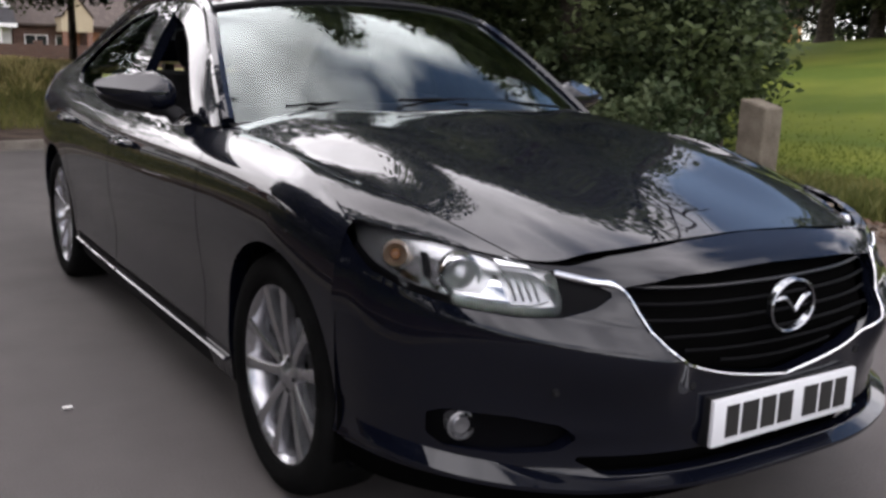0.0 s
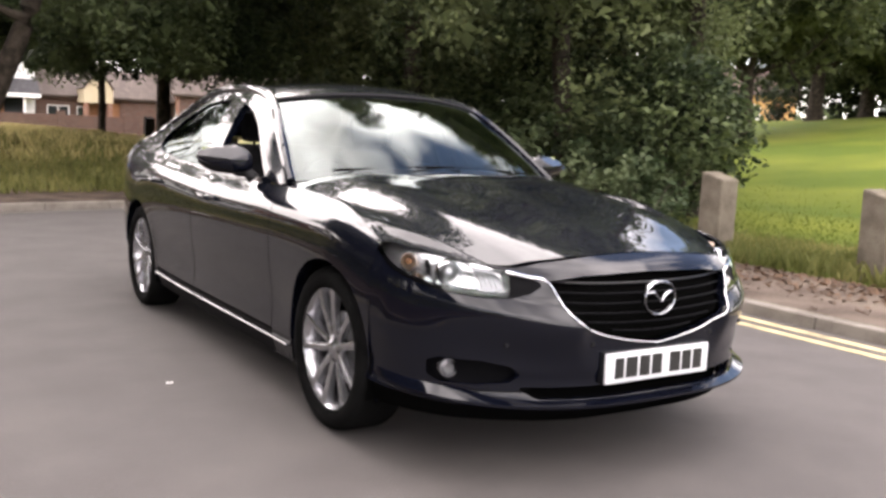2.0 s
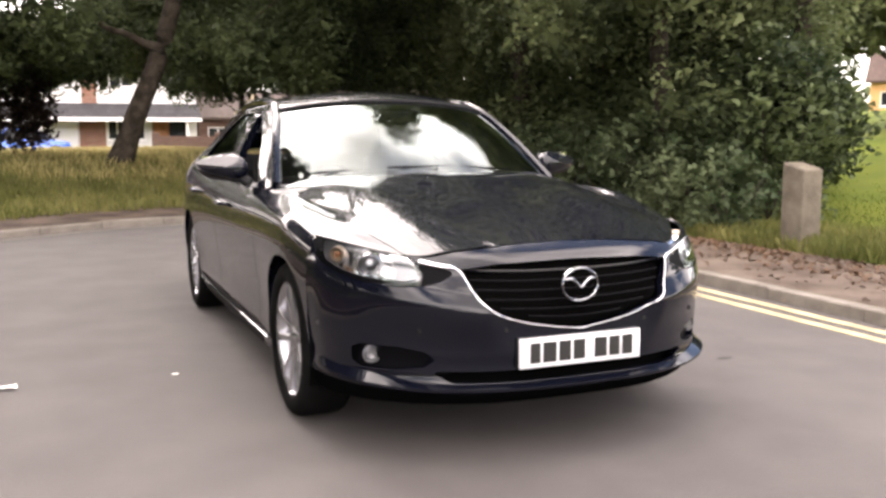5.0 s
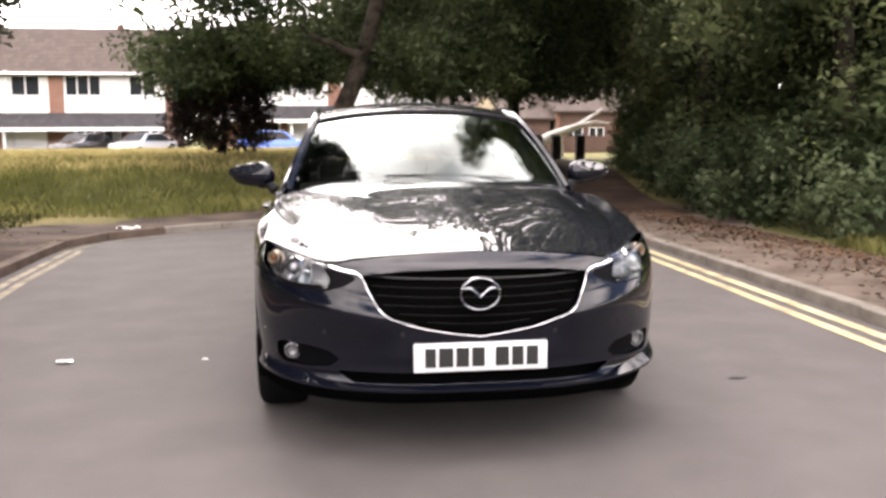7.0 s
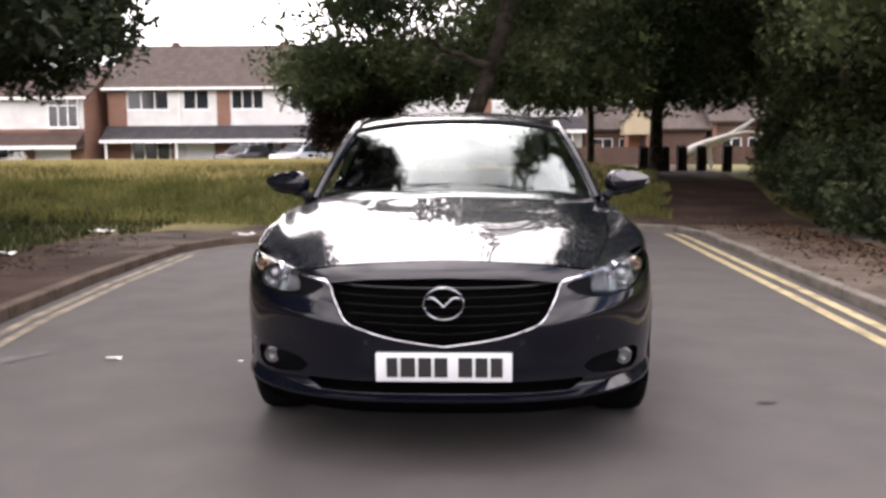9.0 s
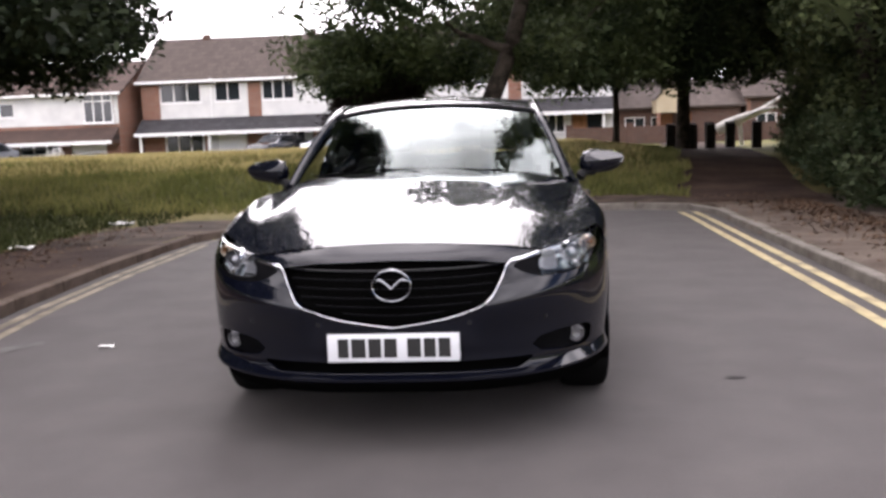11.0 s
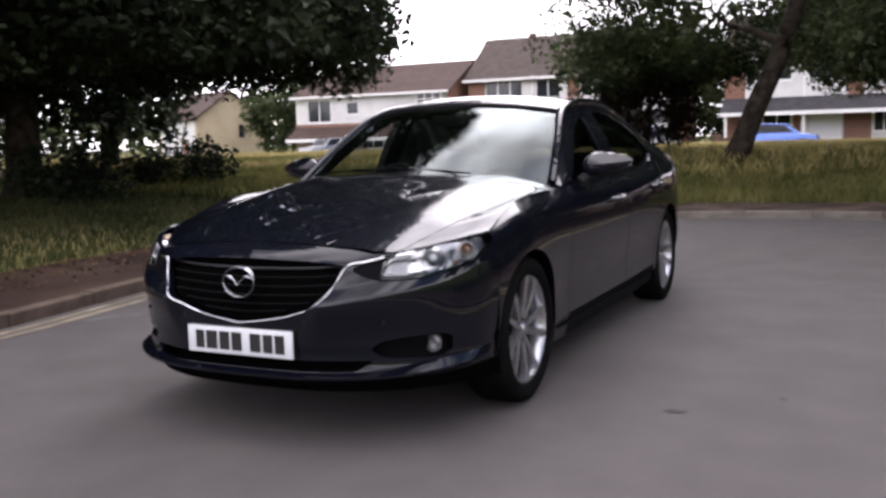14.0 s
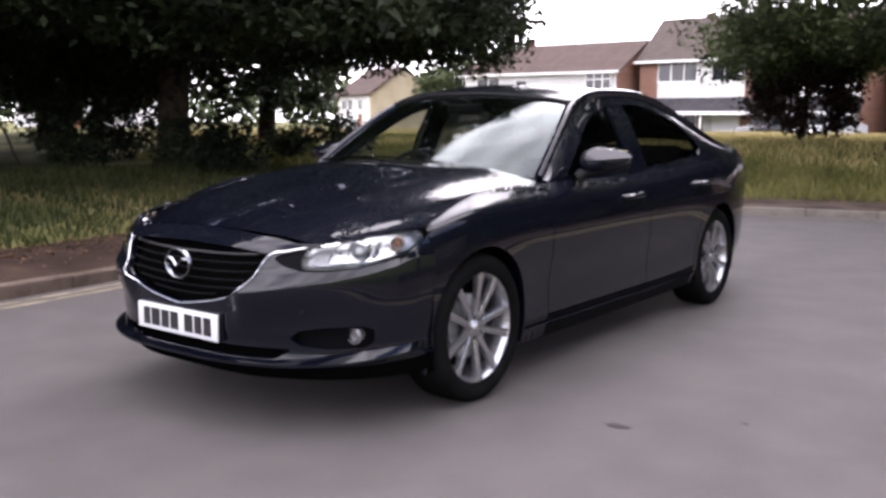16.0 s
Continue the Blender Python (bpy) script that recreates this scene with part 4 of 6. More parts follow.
for x, y, h in ((-10.3, 8.6, 0.55), (-13.8, 8.0, 0.8), (-11.2, 12.2, 0.5), (-15.5, 10.5, 0.9), (-16.5, 6.5, 0.9)):
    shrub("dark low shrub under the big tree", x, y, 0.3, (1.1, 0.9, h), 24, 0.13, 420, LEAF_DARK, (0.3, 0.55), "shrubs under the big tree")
shrub("white-flowering shrub beside the garage", -27.3, 50.0, 0.2, (0.55, 0.5, 0.55), 14, 0.10, 500, BLOSSOM, (0.25, 0.4))

# garden trees seen between the houses
for x, y in ((-8.4, 63.5), (-42.5, 60.0)):
    tree("green garden tree between the houses", (x, y, 0.2), [(0, 0, 0), (0, 0, 1.2), (0.1, 0, 2.4)], 0.2, ((x, y, 3.6), (3.2, 2.8, 3.4)), 90, 0.3, 90, LEAF, (0.6, 1.0), group="garden trees")

# trees beyond the field and round the horizon
for x, y, s, low in ((25.2, 20.6, 0.9, 1.4), (34.7, 24.5, 1.1, 1.2), (40.9, 26.0, 1.1, 0.1), (43.5, 24.2, 1.0, 0.1), (36.0, 20.2, 1.0, 1.5), (22, 33, 1.1, 2.2), (42, 2, 1.2, 2.2), (47, 12, 1.1, 1.0)):
    g = ground_z(x, y)
    tree("broad tree at the far side of the field", (x, y, g - 0.1), [(0, 0, 0), (0, 0, 1.2), (0.1, 0, 2.6)], 0.36 * s, ((x, y, g + (6.2 if low > 1 else 4.3) * s), (4.6 * s, 4.6 * s, 4.2 * s)), 95, 0.3, 110, LEAF_WOOD, (0.9, 1.6), group="trees beyond the field", clear=lambda a, b, z, r: z - r < g + low)

for x, y in ((41.4, 31.6), (42.3, 30.3), (43.0, 29.2), (43.6, 28.2), (44.2, 27.1)):
    shrub("tall dark hedge bush at the far side of the field", x, y, ground_z(x, y) - 0.1, (1.7, 1.5, 1.8), 40, 0.3, 60, LEAF_DARK, (0.5, 0.8), "hedge beyond the field")


def horizon_trees():
    L = []
    for k in range(420):
        a = 2 * math.pi * k / 420
        R = 150 + 30 * math.sin(5 * a) + RNG.uniform(-15, 15)
        for j in range(2):
            L.append((R * math.cos(a), R * math.sin(a), RNG.uniform(1.5, 6.0), RNG.uniform(3, 5)))
    ob = leaf_object("far_trees", clumps(L, 2.4), 1.7, LEAF)
    tagged(ob, "far belt of green trees along the horizon", "trees", kind="stuff")


horizon_trees()

# ---- grass and litter ----


def blades(name, n, region, height, width, mat, label, dry=0.0):
    p = np.array([region() for _ in range(n)])
    z = np.array([ground_z(x, y) for x, y in p])
    h = height * RNG.uniform(0.5, 1.25, n)
    a = RNG.uniform(0, 2 * math.pi, n)
    lean = RNG.normal(size=(n, 2)) * 0.28 * h[:, None]
    v = np.empty((n, 4, 3))
    w = width * RNG.uniform(0.6, 1.4, n)
    v[:, 0] = np.c_[p[:, 0] - w * np.cos(a), p[:, 1] - w * np.sin(a), z - 0.01]
    v[:, 1] = np.c_[p[:, 0] + w * np.cos(a), p[:, 1] + w * np.sin(a), z - 0.01]
    v[:, 2] = np.c_[p[:, 0] + 0.4 * lean[:, 0] + 0.6 * w * np.cos(a), p[:, 1] + 0.4 * lean[:, 1] + 0.6 * w * np.sin(a), z + 0.65 * h]
    v[:, 3] = np.c_[p[:, 0] + lean[:, 0], p[:, 1] + lean[:, 1], z + h]
    tagged(fast_mesh(name, v.reshape(-1, 3), np.arange(4 * n).reshape(n, 4), mat), label, "grass", kind="stuff")


def region(x0, x1, y0, y1, least, most=99, patch=None):
    def f():
        while True:
            x, y = random.uniform(x0, x1), random.uniform(y0, y1)
            d = kerb_distance(x, y)
            if least < d < most and (patch is None or noise.noise((x * 0.25, y * 0.25, 3)) > patch) and not (3.0 + 0.14 * (y - 10) + 0.5 * noise.noise((0.0, y * 0.8, 7)) < x < 5.4 + 0.16 * (y - 10) and y > 9.5) and not (x > 4.6 and y > 6.0 and x - y < 1.2):
                return x, y
    return f


blades("verge_grass", 80000, region(-16, 5.0, 10.5, 26, 1.6), 0.17, 0.009, GRASS_BLADE, "long green grass on the verge")
blades("dry_verge_grass", 75000, region(-24, 3.2, 15.0, 42, 2.5, 99, -0.2), 0.22, 0.009, GRASS_DRY, "tall dry yellow grass on the verge")
blades("side_grass", 26000, region(-13, -4.6, -3, 12, 1.65), 0.10, 0.010, GRASS_SHADE, "short grass on the side verge, tree shade in its colour")
def field_spot():
    while True:
        x, y = 4.7 + abs(random.gauss(0, 3.0)), random.uniform(-3, 12)
        if kerb_distance(x, y) > 1.65 and not (y > 6.0 and x - y < 1.2):
            return x, y


blades("field_grass", 18000, field_spot, 0.045, 0.010, GRASS_FIELD, "mown grass of the field")
blades("post_grass", 7000, region(4.75, 6.3, 0.5, 5.6, 1.65), 0.17, 0.008, GRASS_BLADE, "rough tufts round the posts")


def leaf_litter(n, region_, label, z=0.098, size=0.055):
    p = np.array([region_() for _ in range(n)])
    c = np.c_[p, np.full(n, z) + RNG.uniform(0, 0.012, n)]
    tagged(leaf_object("leaf_litter", c, size, DEAD_LEAF, up=3.5), label, "leaves", kind="stuff")


def right_band():
    y = random.uniform(0.5, 16)
    return 4.75 - abs(random.gauss(0, 0.55)), y


def left_band():
    y = random.uniform(-3, 9)
    return left_kerb(y) - 1.75 + abs(random.gauss(0, 0.5)), y


leaf_litter(5200, right_band, "reddish-brown dead leaves along the footway")
leaf_litter(1600, left_band, "brown dead leaves and soil along the footway")

for x, y, w, turn, z in ((-2.05, 1.87, 0.09, 10, 0.0), (-3.1, 9.0, 0.30, 12, 0.095), (-5.2, 9.3, 0.34, -8, 0.12), (-1.27, 1.81, 0.03, 0, 0.0), (-5.15, 6.5, 0.27, 20, 0.12)):
    bm = bmesh.new()
    bmesh.ops.create_grid(bm, x_segments=6, y_segments=4, size=0.5)
    for v in bm.verts:
        v.co = Vector((v.co.x * w, v.co.y * w * 0.45, 0.012 + 0.18 * w * noise.noise((v.co.x * 4, v.co.y * 4, w * 30))))
    solid = bmesh.ops.solidify(bm, geom=bm.faces[:], thickness=0.004)
    ob = part("paper_litter", bm, PAPER, None)
    ob.matrix_basis = pose(x, y, z + 0.004, 0, 0, turn)
    tagged(ob, "crumpled scrap of white paper lying on the ground", "litter", "scraps of litter")

# ---- posts, fallen branch, parked cars ----


def timber_post(x, y, z, w, h, mat, label, group):
    bm = boxed((-w / 2, -w / 2, -0.1), (w / 2, w / 2, h), 0.02)
    for v in bm.verts:
        if v.co.z > h * 0.8:
            v.co.z += 0.25 * v.co.y
    p = part("post", bm, mat, None, "", False)
    p.matrix_basis = pose(x, y, z, random.uniform(-2, 2), random.uniform(-2, 2), random.uniform(-15, 15))
    tagged(p, label, "bollard", group)


timber_post(5.05, 4.12, 0.10, 0.27, 0.82, POST_WOOD, "weathered square timber post in rough grass", "timber posts along the field")
timber_post(5.2, 2.38, 0.10, 0.27, 0.77, POST_WOOD, "weathered square timber post in rough grass", "timber posts along the field")
for x, y in ((6.3, 28.0), (6.9, 28.0), (7.55, 28.0), (8.4, 28.0), (5.6, 28.0)):
    timber_post(x, y, ground_z(x, y), 0.30, 0.86, DARK_POST, "dark square timber bollard across the path", "bollards across the path")

log = tagged(base_of("fallen_branch", (9.0, 33.0, 0.9)), "bleached fallen tree limb with broken forks", "branch")
part("limb", tube(spline([(8.2, 33.2, 1.05), (8.7, 33.1, 1.32), (9.3, 33.0, 1.55), (10.0, 32.9, 1.8)], 12), [0.24 - 0.011 * k for k in range(13)], 10), PALE_WOOD, log)
part("fork", tube(spline([(9.5, 33.0, 1.6), (10.1, 33.0, 1.95), (10.7, 33.0, 2.35)], 8), [0.11 - 0.008 * k for k in range(9)], 8), PALE_WOOD, log)
part("fork", tube(spline([(9.8, 32.9, 1.72), (10.4, 32.8, 1.85), (11.0, 32.8, 1.8)], 8), [0.09 - 0.007 * k for k in range(9)], 8), PALE_WOOD, log)
part("stub", tube([(9.0, 33.0, 1.4), (9.2, 33.2, 0.1)], [0.09, 0.07], 8), PALE_WOOD, log)

# footpath that leads away from the road's end
path_in = [(3.0 + 0.14 * (y - 10) + 0.5 * noise.noise((0.0, y * 0.8, 7)), y) for y in np.arange(9.9, 60, 0.4)]
path_out = [(5.0 + 0.16 * (y - 10), y) for y in np.arange(9.9, 60, 0.4)]
n = len(path_in)
path = mesh_object("footpath", [(x, y, ground_z(x, y) + 0.03) for x, y in path_in] + [(x, y, ground_z(x, y) + 0.03) for x, y in path_out], [(i, n + i, n + i + 1, i + 1) for i in range(n - 1)], SHADED_SOIL)
tagged(path, "asphalt footpath under the trees, their shade in its colour", "path", kind="structure")


def parked_car(x, y, z, turn, paint, label):
    car = tagged(base_of("parked_car", (0, 0, 0)), label, "car", "cars parked by the houses")
    bm = bmesh.new()
    prof = [(-2.0, 0.25), (-2.05, 0.55), (-1.95, 0.78), (-1.1, 0.9), (-0.5, 1.36), (0.9, 1.42), (1.6, 1.05), (2.0, 0.95), (2.02, 0.3)]
    rows = []
    for k in range(9):
        t = -1 + k / 4
        w = 0.84 * math.copysign(1 - (1 - abs(t)) ** 2.2, t)
        rows.append([bm.verts.new((px * (1 - 0.03 * abs(t) ** 3), w * (1 - 0.2 * max(0, pz - 0.9) / 0.5), pz - (0.06 * abs(t) ** 4 if pz > 0.8 else 0))) for px, pz in prof])
    for p, q in zip(rows, rows[1:]):
        for i in range(len(prof) - 1):
            bm.faces.new((p[i], p[i + 1], q[i + 1], q[i]))
    for r in (rows[0], rows[-1]):
        bm.faces.new(r)
    bmesh.ops.recalc_face_normals(bm, faces=bm.faces)
    body = part("body", bm, paint, car)
    for s in (-1, 1):
        bm = bmesh.new()
        vs = [bm.verts.new((px, s * (0.845 - 0.34 * (pz - 0.9) * 0.9), pz)) for px, pz in ((-0.85, 0.92), (-0.42, 1.3), (0.82, 1.35), (1.35, 1.0), (1.2, 0.92))]
        bm.faces.new(vs)
        bmesh.ops.solidify(bm, geom=bm.faces[:], thickness=0.02)
        part("side_window", bm, PANE, body, "", False)
        for px in (-1.3, 1.25):
            w = lathe([(0.0, 0.08), (0.18, 0.08), (0.2, 0.1), (0.3, 0.09), (0.31, -0.09), (0.0, -0.09)], 20, "Y")
            bmesh.ops.translate(w, vec=(px, s * 0.78, 0.31), verts=w.verts)
            part("wheel", w, RUBBER, car)
    for pts in (((-1.08, 0.91), (-0.52, 1.34)), ((0.95, 1.40), (1.57, 1.07))):
        bm = bmesh.new()
        (xa, za), (xb, zb) = pts
        vs = [bm.verts.new(v) for v in ((xa, -0.70, za + 0.02), (xa, 0.70, za + 0.02), (xb, 0.62, zb + 0.02), (xb, -0.62, zb + 0.02))]
        bm.faces.new(vs)
        bmesh.ops.solidify(bm, geom=bm.faces[:], thickness=0.02)
        part("screen", bm, PANE, body, "", False)
    car.matrix_basis = pose(x, y, z, 0, 0, turn)


parked_car(-14.1, 52.4, 0.25, 65, material("dark_grey_paint", (0.035, 0.033, 0.036), 0.25, 0.2, Coat_Weight=1.0), "dark grey hatchback parked before the houses")
parked_car(-10.7, 52.2, 0.25, 60, material("silver_paint", (0.45, 0.46, 0.48), 0.3, 0.7, Coat_Weight=1.0), "silver hatchback parked before the houses")
parked_car(-2.9, 47.5, 0.3, 180, material("bright_blue_paint", (0.02, 0.10, 0.42), 0.25, 0.3, Coat_Weight=1.0), "bright blue hatchback on the road beyond the bank")
parked_car(-31.5, 49.8, 0.25, 70, material("grey_paint", (0.16, 0.17, 0.19), 0.3, 0.4, Coat_Weight=1.0), "grey car on a house drive")

# ---- the saloon car ----


def catmull(c, at):
    """Smooth curve over evenly spaced control rows c, at fractional row numbers."""
    c = np.asarray(c, float)
    n = len(c)
    at = np.clip(np.asarray(at, float), 0, n - 1)
    k = np.clip(at.astype(int), 0, n - 2)
    x = (at - k)[:, None]
    p0 = np.where((k > 0)[:, None], c[np.maximum(k - 1, 0)], 2 * c[k] - c[k + 1])
    p3 = np.where((k < n - 2)[:, None], c[np.minimum(k + 2, n - 1)], 2 * c[k + 1] - c[k])
    p1, p2 = c[k], c[k + 1]
    return 0.5 * (2 * p1 + (p2 - p0) * x + (2 * p0 - 5 * p1 + 4 * p2 - p3) * x ** 2 + (3 * p1 - p0 - 3 * p2 + p3) * x ** 3)


def inside_distance(poly):
    """Signed distance to a closed outline in a plane: positive outside."""
    p = np.array(poly, float)
    q = np.roll(p, -1, axis=0)

    def f(u, v):
        u, v = np.asarray(u, float), np.asarray(v, float)
        best = np.full(u.shape, 1e9)
        odd = np.zeros(u.shape, bool)
        for (x0, y0), (x1, y1) in zip(p, q):
            ex, ey = x1 - x0, y1 - y0
            t = np.clip(((u - x0) * ex + (v - y0) * ey) / (ex * ex + ey * ey + 1e-12), 0, 1)
            best = np.minimum(best, np.hypot(u - x0 - t * ex, v - y0 - t * ey))
            if y0 != y1:
                odd ^= ((y0 > v) != (y1 > v)) & (u < ex * (v - y0) / (y1 - y0) + x0)
        return np.where(odd, -best, best)
    return f


def circle_distance(cy, cz, r):
    return lambda u, v: np.hypot(u - cy, v - cz) - r


def both(*fs):
    return lambda u, v: np.minimum.reduce([f(u, v) for f in fs])


def panel(bm, us, vs, place, keep=None, rim=None, plane=None):
    """A sheet over the grid us x vs, placed by place(U, V) -> points; where keep(a, b) is negative it is cut away, with the cut edge
    drawn smoothly; plane gives the coordinates in which keep is measured. rim: the way in which cut edges are folded back."""
    U, V = np.meshgrid(us, vs, indexing="ij")
    U, V = U.ravel(), V.ravel()
    nu, nv = len(us), len(vs)
    idx = np.arange(nu * nv).reshape(nu, nv)
    quads = np.stack([idx[:-1, :-1], idx[1:, :-1], idx[1:, 1:], idx[:-1, 1:]], -1).reshape(-1, 4)
    snapped = np.zeros(len(U), bool)
    if keep:
        def f(u, v):
            return keep(*plane(u, v)) if plane else keep(u, v)
        d = f(U, V)
        quads = quads[(d[quads] >= 0).any(axis=1)]
        mixed = np.unique(quads[(d[quads] < 0).any(axis=1)])
        snapped[mixed[d[mixed] < 0]] = True
        k = np.flatnonzero(snapped)
        e = 1e-4
        for _ in range(4):
            u, v = U[k], V[k]
            d0 = f(u, v)
            gu, gv = (f(u + e, v) - f(u - e, v)) / (2 * e), (f(u, v + e) - f(u, v - e)) / (2 * e)
            g = gu * gu + gv * gv + 1e-9
            U[k], V[k] = u - d0 * gu / g, v - d0 * gv / g
    P = place(U, V)
    made = {}
    for q in quads:
        for i in q:
            if i not in made:
                made[i] = bm.verts.new(P[i])
    for q in quads:
        try:
            bm.faces.new([made[i] for i in q])
        except ValueError:
            pass
    if rim is not None:
        cut = {made[i] for i in np.flatnonzero(snapped) if i in made}
        edges = [e for e in {e for v in cut for e in v.link_edges} if e.is_boundary and e.verts[0] in cut and e.verts[1] in cut]
        r = bmesh.ops.extrude_edge_only(bm, edges=edges)
        for v in r["geom"]:
            if isinstance(v, bmesh.types.BMVert):
                v.co += rim(v.co) if callable(rim) else Vector(rim)
    return bm


def mirrored(bm):
    r = bmesh.ops.duplicate(bm, geom=bm.verts[:] + bm.edges[:] + bm.faces[:])
    vs = [g for g in r["geom"] if isinstance(g, bmesh.types.BMVert)]
    for v in vs:
        v.co.x *= -1
    bmesh.ops.reverse_faces(bm, faces=[g for g in r["geom"] if isinstance(g, bmesh.types.BMFace)])
    bmesh.ops.remove_doubles(bm, verts=bm.verts, dist=0.0004)
    return bm


def flipped(bm):
    for v in bm.verts:
        v.co.x *= -1
    bmesh.ops.reverse_faces(bm, faces=bm.faces)
    return bm


# lines along the flank, from sill to belt: (y, x, z)
SILL_EDGE = [(0.58, 0.835, 0.19), (1.0, 0.86, 0.19), (2.0, 0.865, 0.19), (3.3, 0.865, 0.2), (4.2, 0.83, 0.26), (4.65, 0.72, 0.29), (4.86, 0.60, 0.30)]
SILL_TOP = [(0.58, 0.875, 0.30), (1.0, 0.893, 0.30), (1.6, 0.885, 0.30), (2.4, 0.885, 0.30), (3.2, 0.89, 0.31), (3.8, 0.905, 0.34), (4.3, 0.86, 0.37), (4.65, 0.75, 0.38), (4.87, 0.62, 0.38)]
LOWER_DOOR = [(0.58, 0.890, 0.45), (0.95, 0.912, 0.45), (1.5, 0.886, 0.45), (2.4, 0.884, 0.45), (3.2, 0.895, 0.46), (3.8, 0.92, 0.48), (4.3, 0.875, 0.5), (4.65, 0.765, 0.5), (4.88, 0.64, 0.5)]
MID_DOOR = [(0.58, 0.890, 0.61), (0.95, 0.917, 0.61), (1.5, 0.905, 0.61), (2.4, 0.909, 0.61), (3.2, 0.914, 0.62), (3.8, 0.922, 0.64), (4.3, 0.875, 0.66), (4.65, 0.77, 0.66), (4.88, 0.64, 0.66)]
UPPER_DOOR = [(0.58, 0.878, 0.74), (0.95, 0.915, 0.765), (1.5, 0.912, 0.75), (2.4, 0.917, 0.76), (3.2, 0.918, 0.77), (3.8, 0.915, 0.80), (4.3, 0.87, 0.82), (4.65, 0.77, 0.82), (4.87, 0.62, 0.82)]
SHOULDER = [(0.58, 0.862, 0.795), (0.95, 0.892, 0.862), (1.5, 0.893, 0.865), (2.4, 0.896, 0.872), (3.2, 0.897, 0.90), (3.8, 0.885, 0.938), (4.3, 0.85, 0.95), (4.65, 0.75, 0.95), (4.85, 0.60, 0.95)]
CREST = [(0.60, 0.842, 0.822), (0.95, 0.820, 0.922), (1.3, 0.828, 0.948), (1.6, 0.832, 0.950), (2.4, 0.838, 0.957), (3.2, 0.838, 0.985), (3.8, 0.835, 1.02), (4.3, 0.785, 1.05), (4.65, 0.69, 1.05), (4.83, 0.54, 1.04)]
FLANK = [SILL_EDGE, SILL_TOP, LOWER_DOOR, MID_DOOR, UPPER_DOOR, SHOULDER, CREST]
# lines along bonnet and boot, from the crest to the middle
WING_VALLEY = [(0.252, 0.60, 0.768), (0.62, 0.700, 0.861), (0.95, 0.735, 0.902), (1.3, 0.770, 0.940), (1.56, 0.80, 0.955), (2.4, 0.80, 0.96), (3.4, 0.78, 1.0), (3.8, 0.75, 1.05), (4.3, 0.70, 1.09), (4.65, 0.6, 1.09), (4.80, 0.46, 1.075)]
BONNET_CREASE = [(0.193, 0.44, 0.782), (0.62, 0.51, 0.904), (0.95, 0.535, 0.967), (1.3, 0.555, 1.008), (1.45, 0.56, 1.020), (2.4, 0.55, 0.98), (3.4, 0.54, 1.02), (3.8, 0.52, 1.08), (4.3, 0.48, 1.12), (4.78, 0.31, 1.10)]
BONNET_FIELD = [(0.165, 0.22, 0.798), (0.62, 0.25, 0.906), (0.95, 0.265, 0.966), (1.35, 0.28, 1.022), (2.4, 0.28, 1.0), (3.8, 0.26, 1.09), (4.3, 0.24, 1.13), (4.79, 0.16, 1.11)]
MIDDLE_LINE = [(0.158, 0.0, 0.805), (0.62, 0.0, 0.915), (0.95, 0.0, 0.975), (1.32, 0.0, 1.03), (2.4, 0.0, 1.0), (3.8, 0.0, 1.10), (4.3, 0.0, 1.135), (4.80, 0.0, 1.115)]
DECK = [CREST, WING_VALLEY, BONNET_CREASE, BONNET_FIELD, MIDDLE_LINE]


def along(lines, j, y):
    a = np.array(lines[j])
    return smooth_at(a[:, 0], a[:, 1:], y)


def on_rows(lines, ys_by_row, s):
    """Points at row numbers s, each with its own y on every row."""
    rows = np.stack([np.c_[along(lines, j, ys_by_row[j])[:, 0], ys_by_row[j], along(lines, j, ys_by_row[j])[:, 1]] for j in range(len(lines))])
    out = np.zeros((len(s), 3))
    for i in range(len(s)):
        out[i] = catmull(rows[:, i, :], [s[i]])[0]
    return out


def flank(y, s):
    y = np.asarray(y, float)
    return on_rows(FLANK, [y] * len(FLANK), np.asarray(s, float))


def flank_plane(y, s):
    p = flank(y, s)
    return p[:, 1], p[:, 2]


def deck(front, rear):
    """A stretch of bonnet or boot: v from its front to its rear line, s from row to row."""
    def f(v, s):
        ys = [front[j] + (rear[j] - front[j]) * np.asarray(v) for j in range(len(DECK))]
        # the other half's nearest line keeps the middle free of a ridge
        return on_rows(DECK + [[(y, -x, z) for y, x, z in DECK[3]]], ys + [ys[3]], np.asarray(s))
    return f


PLAN_X = [0, 0.26, 0.45, 0.60, 0.72, 0.81, 0.865, 0.893]
PLAN_Y = [-0.004, 0.006, 0.055, 0.135, 0.235, 0.355, 0.475, 0.60]
PLAN_U = np.r_[0, np.cumsum(np.hypot(np.diff(PLAN_X), np.diff(PLAN_Y)))]
FACE_Z = [0.17, 0.215, 0.25, 0.29, 0.325, 0.37, 0.42, 0.48, 0.55, 0.62, 0.68, 0.73, 0.77, 0.81]
FACE_IN = [0.085, 0.035, 0.0, -0.014, 0.004, 0.008, 0.0, 0.0, -0.003, 0.003, 0.022, 0.052, 0.098, 0.168]
SIDE_IN = [0.06, 0.03, 0.012, 0.004, 0.012, 0.016, 0.01, 0.004, 0.0, 0.0, 0.003, 0.01, 0.022, 0.04]


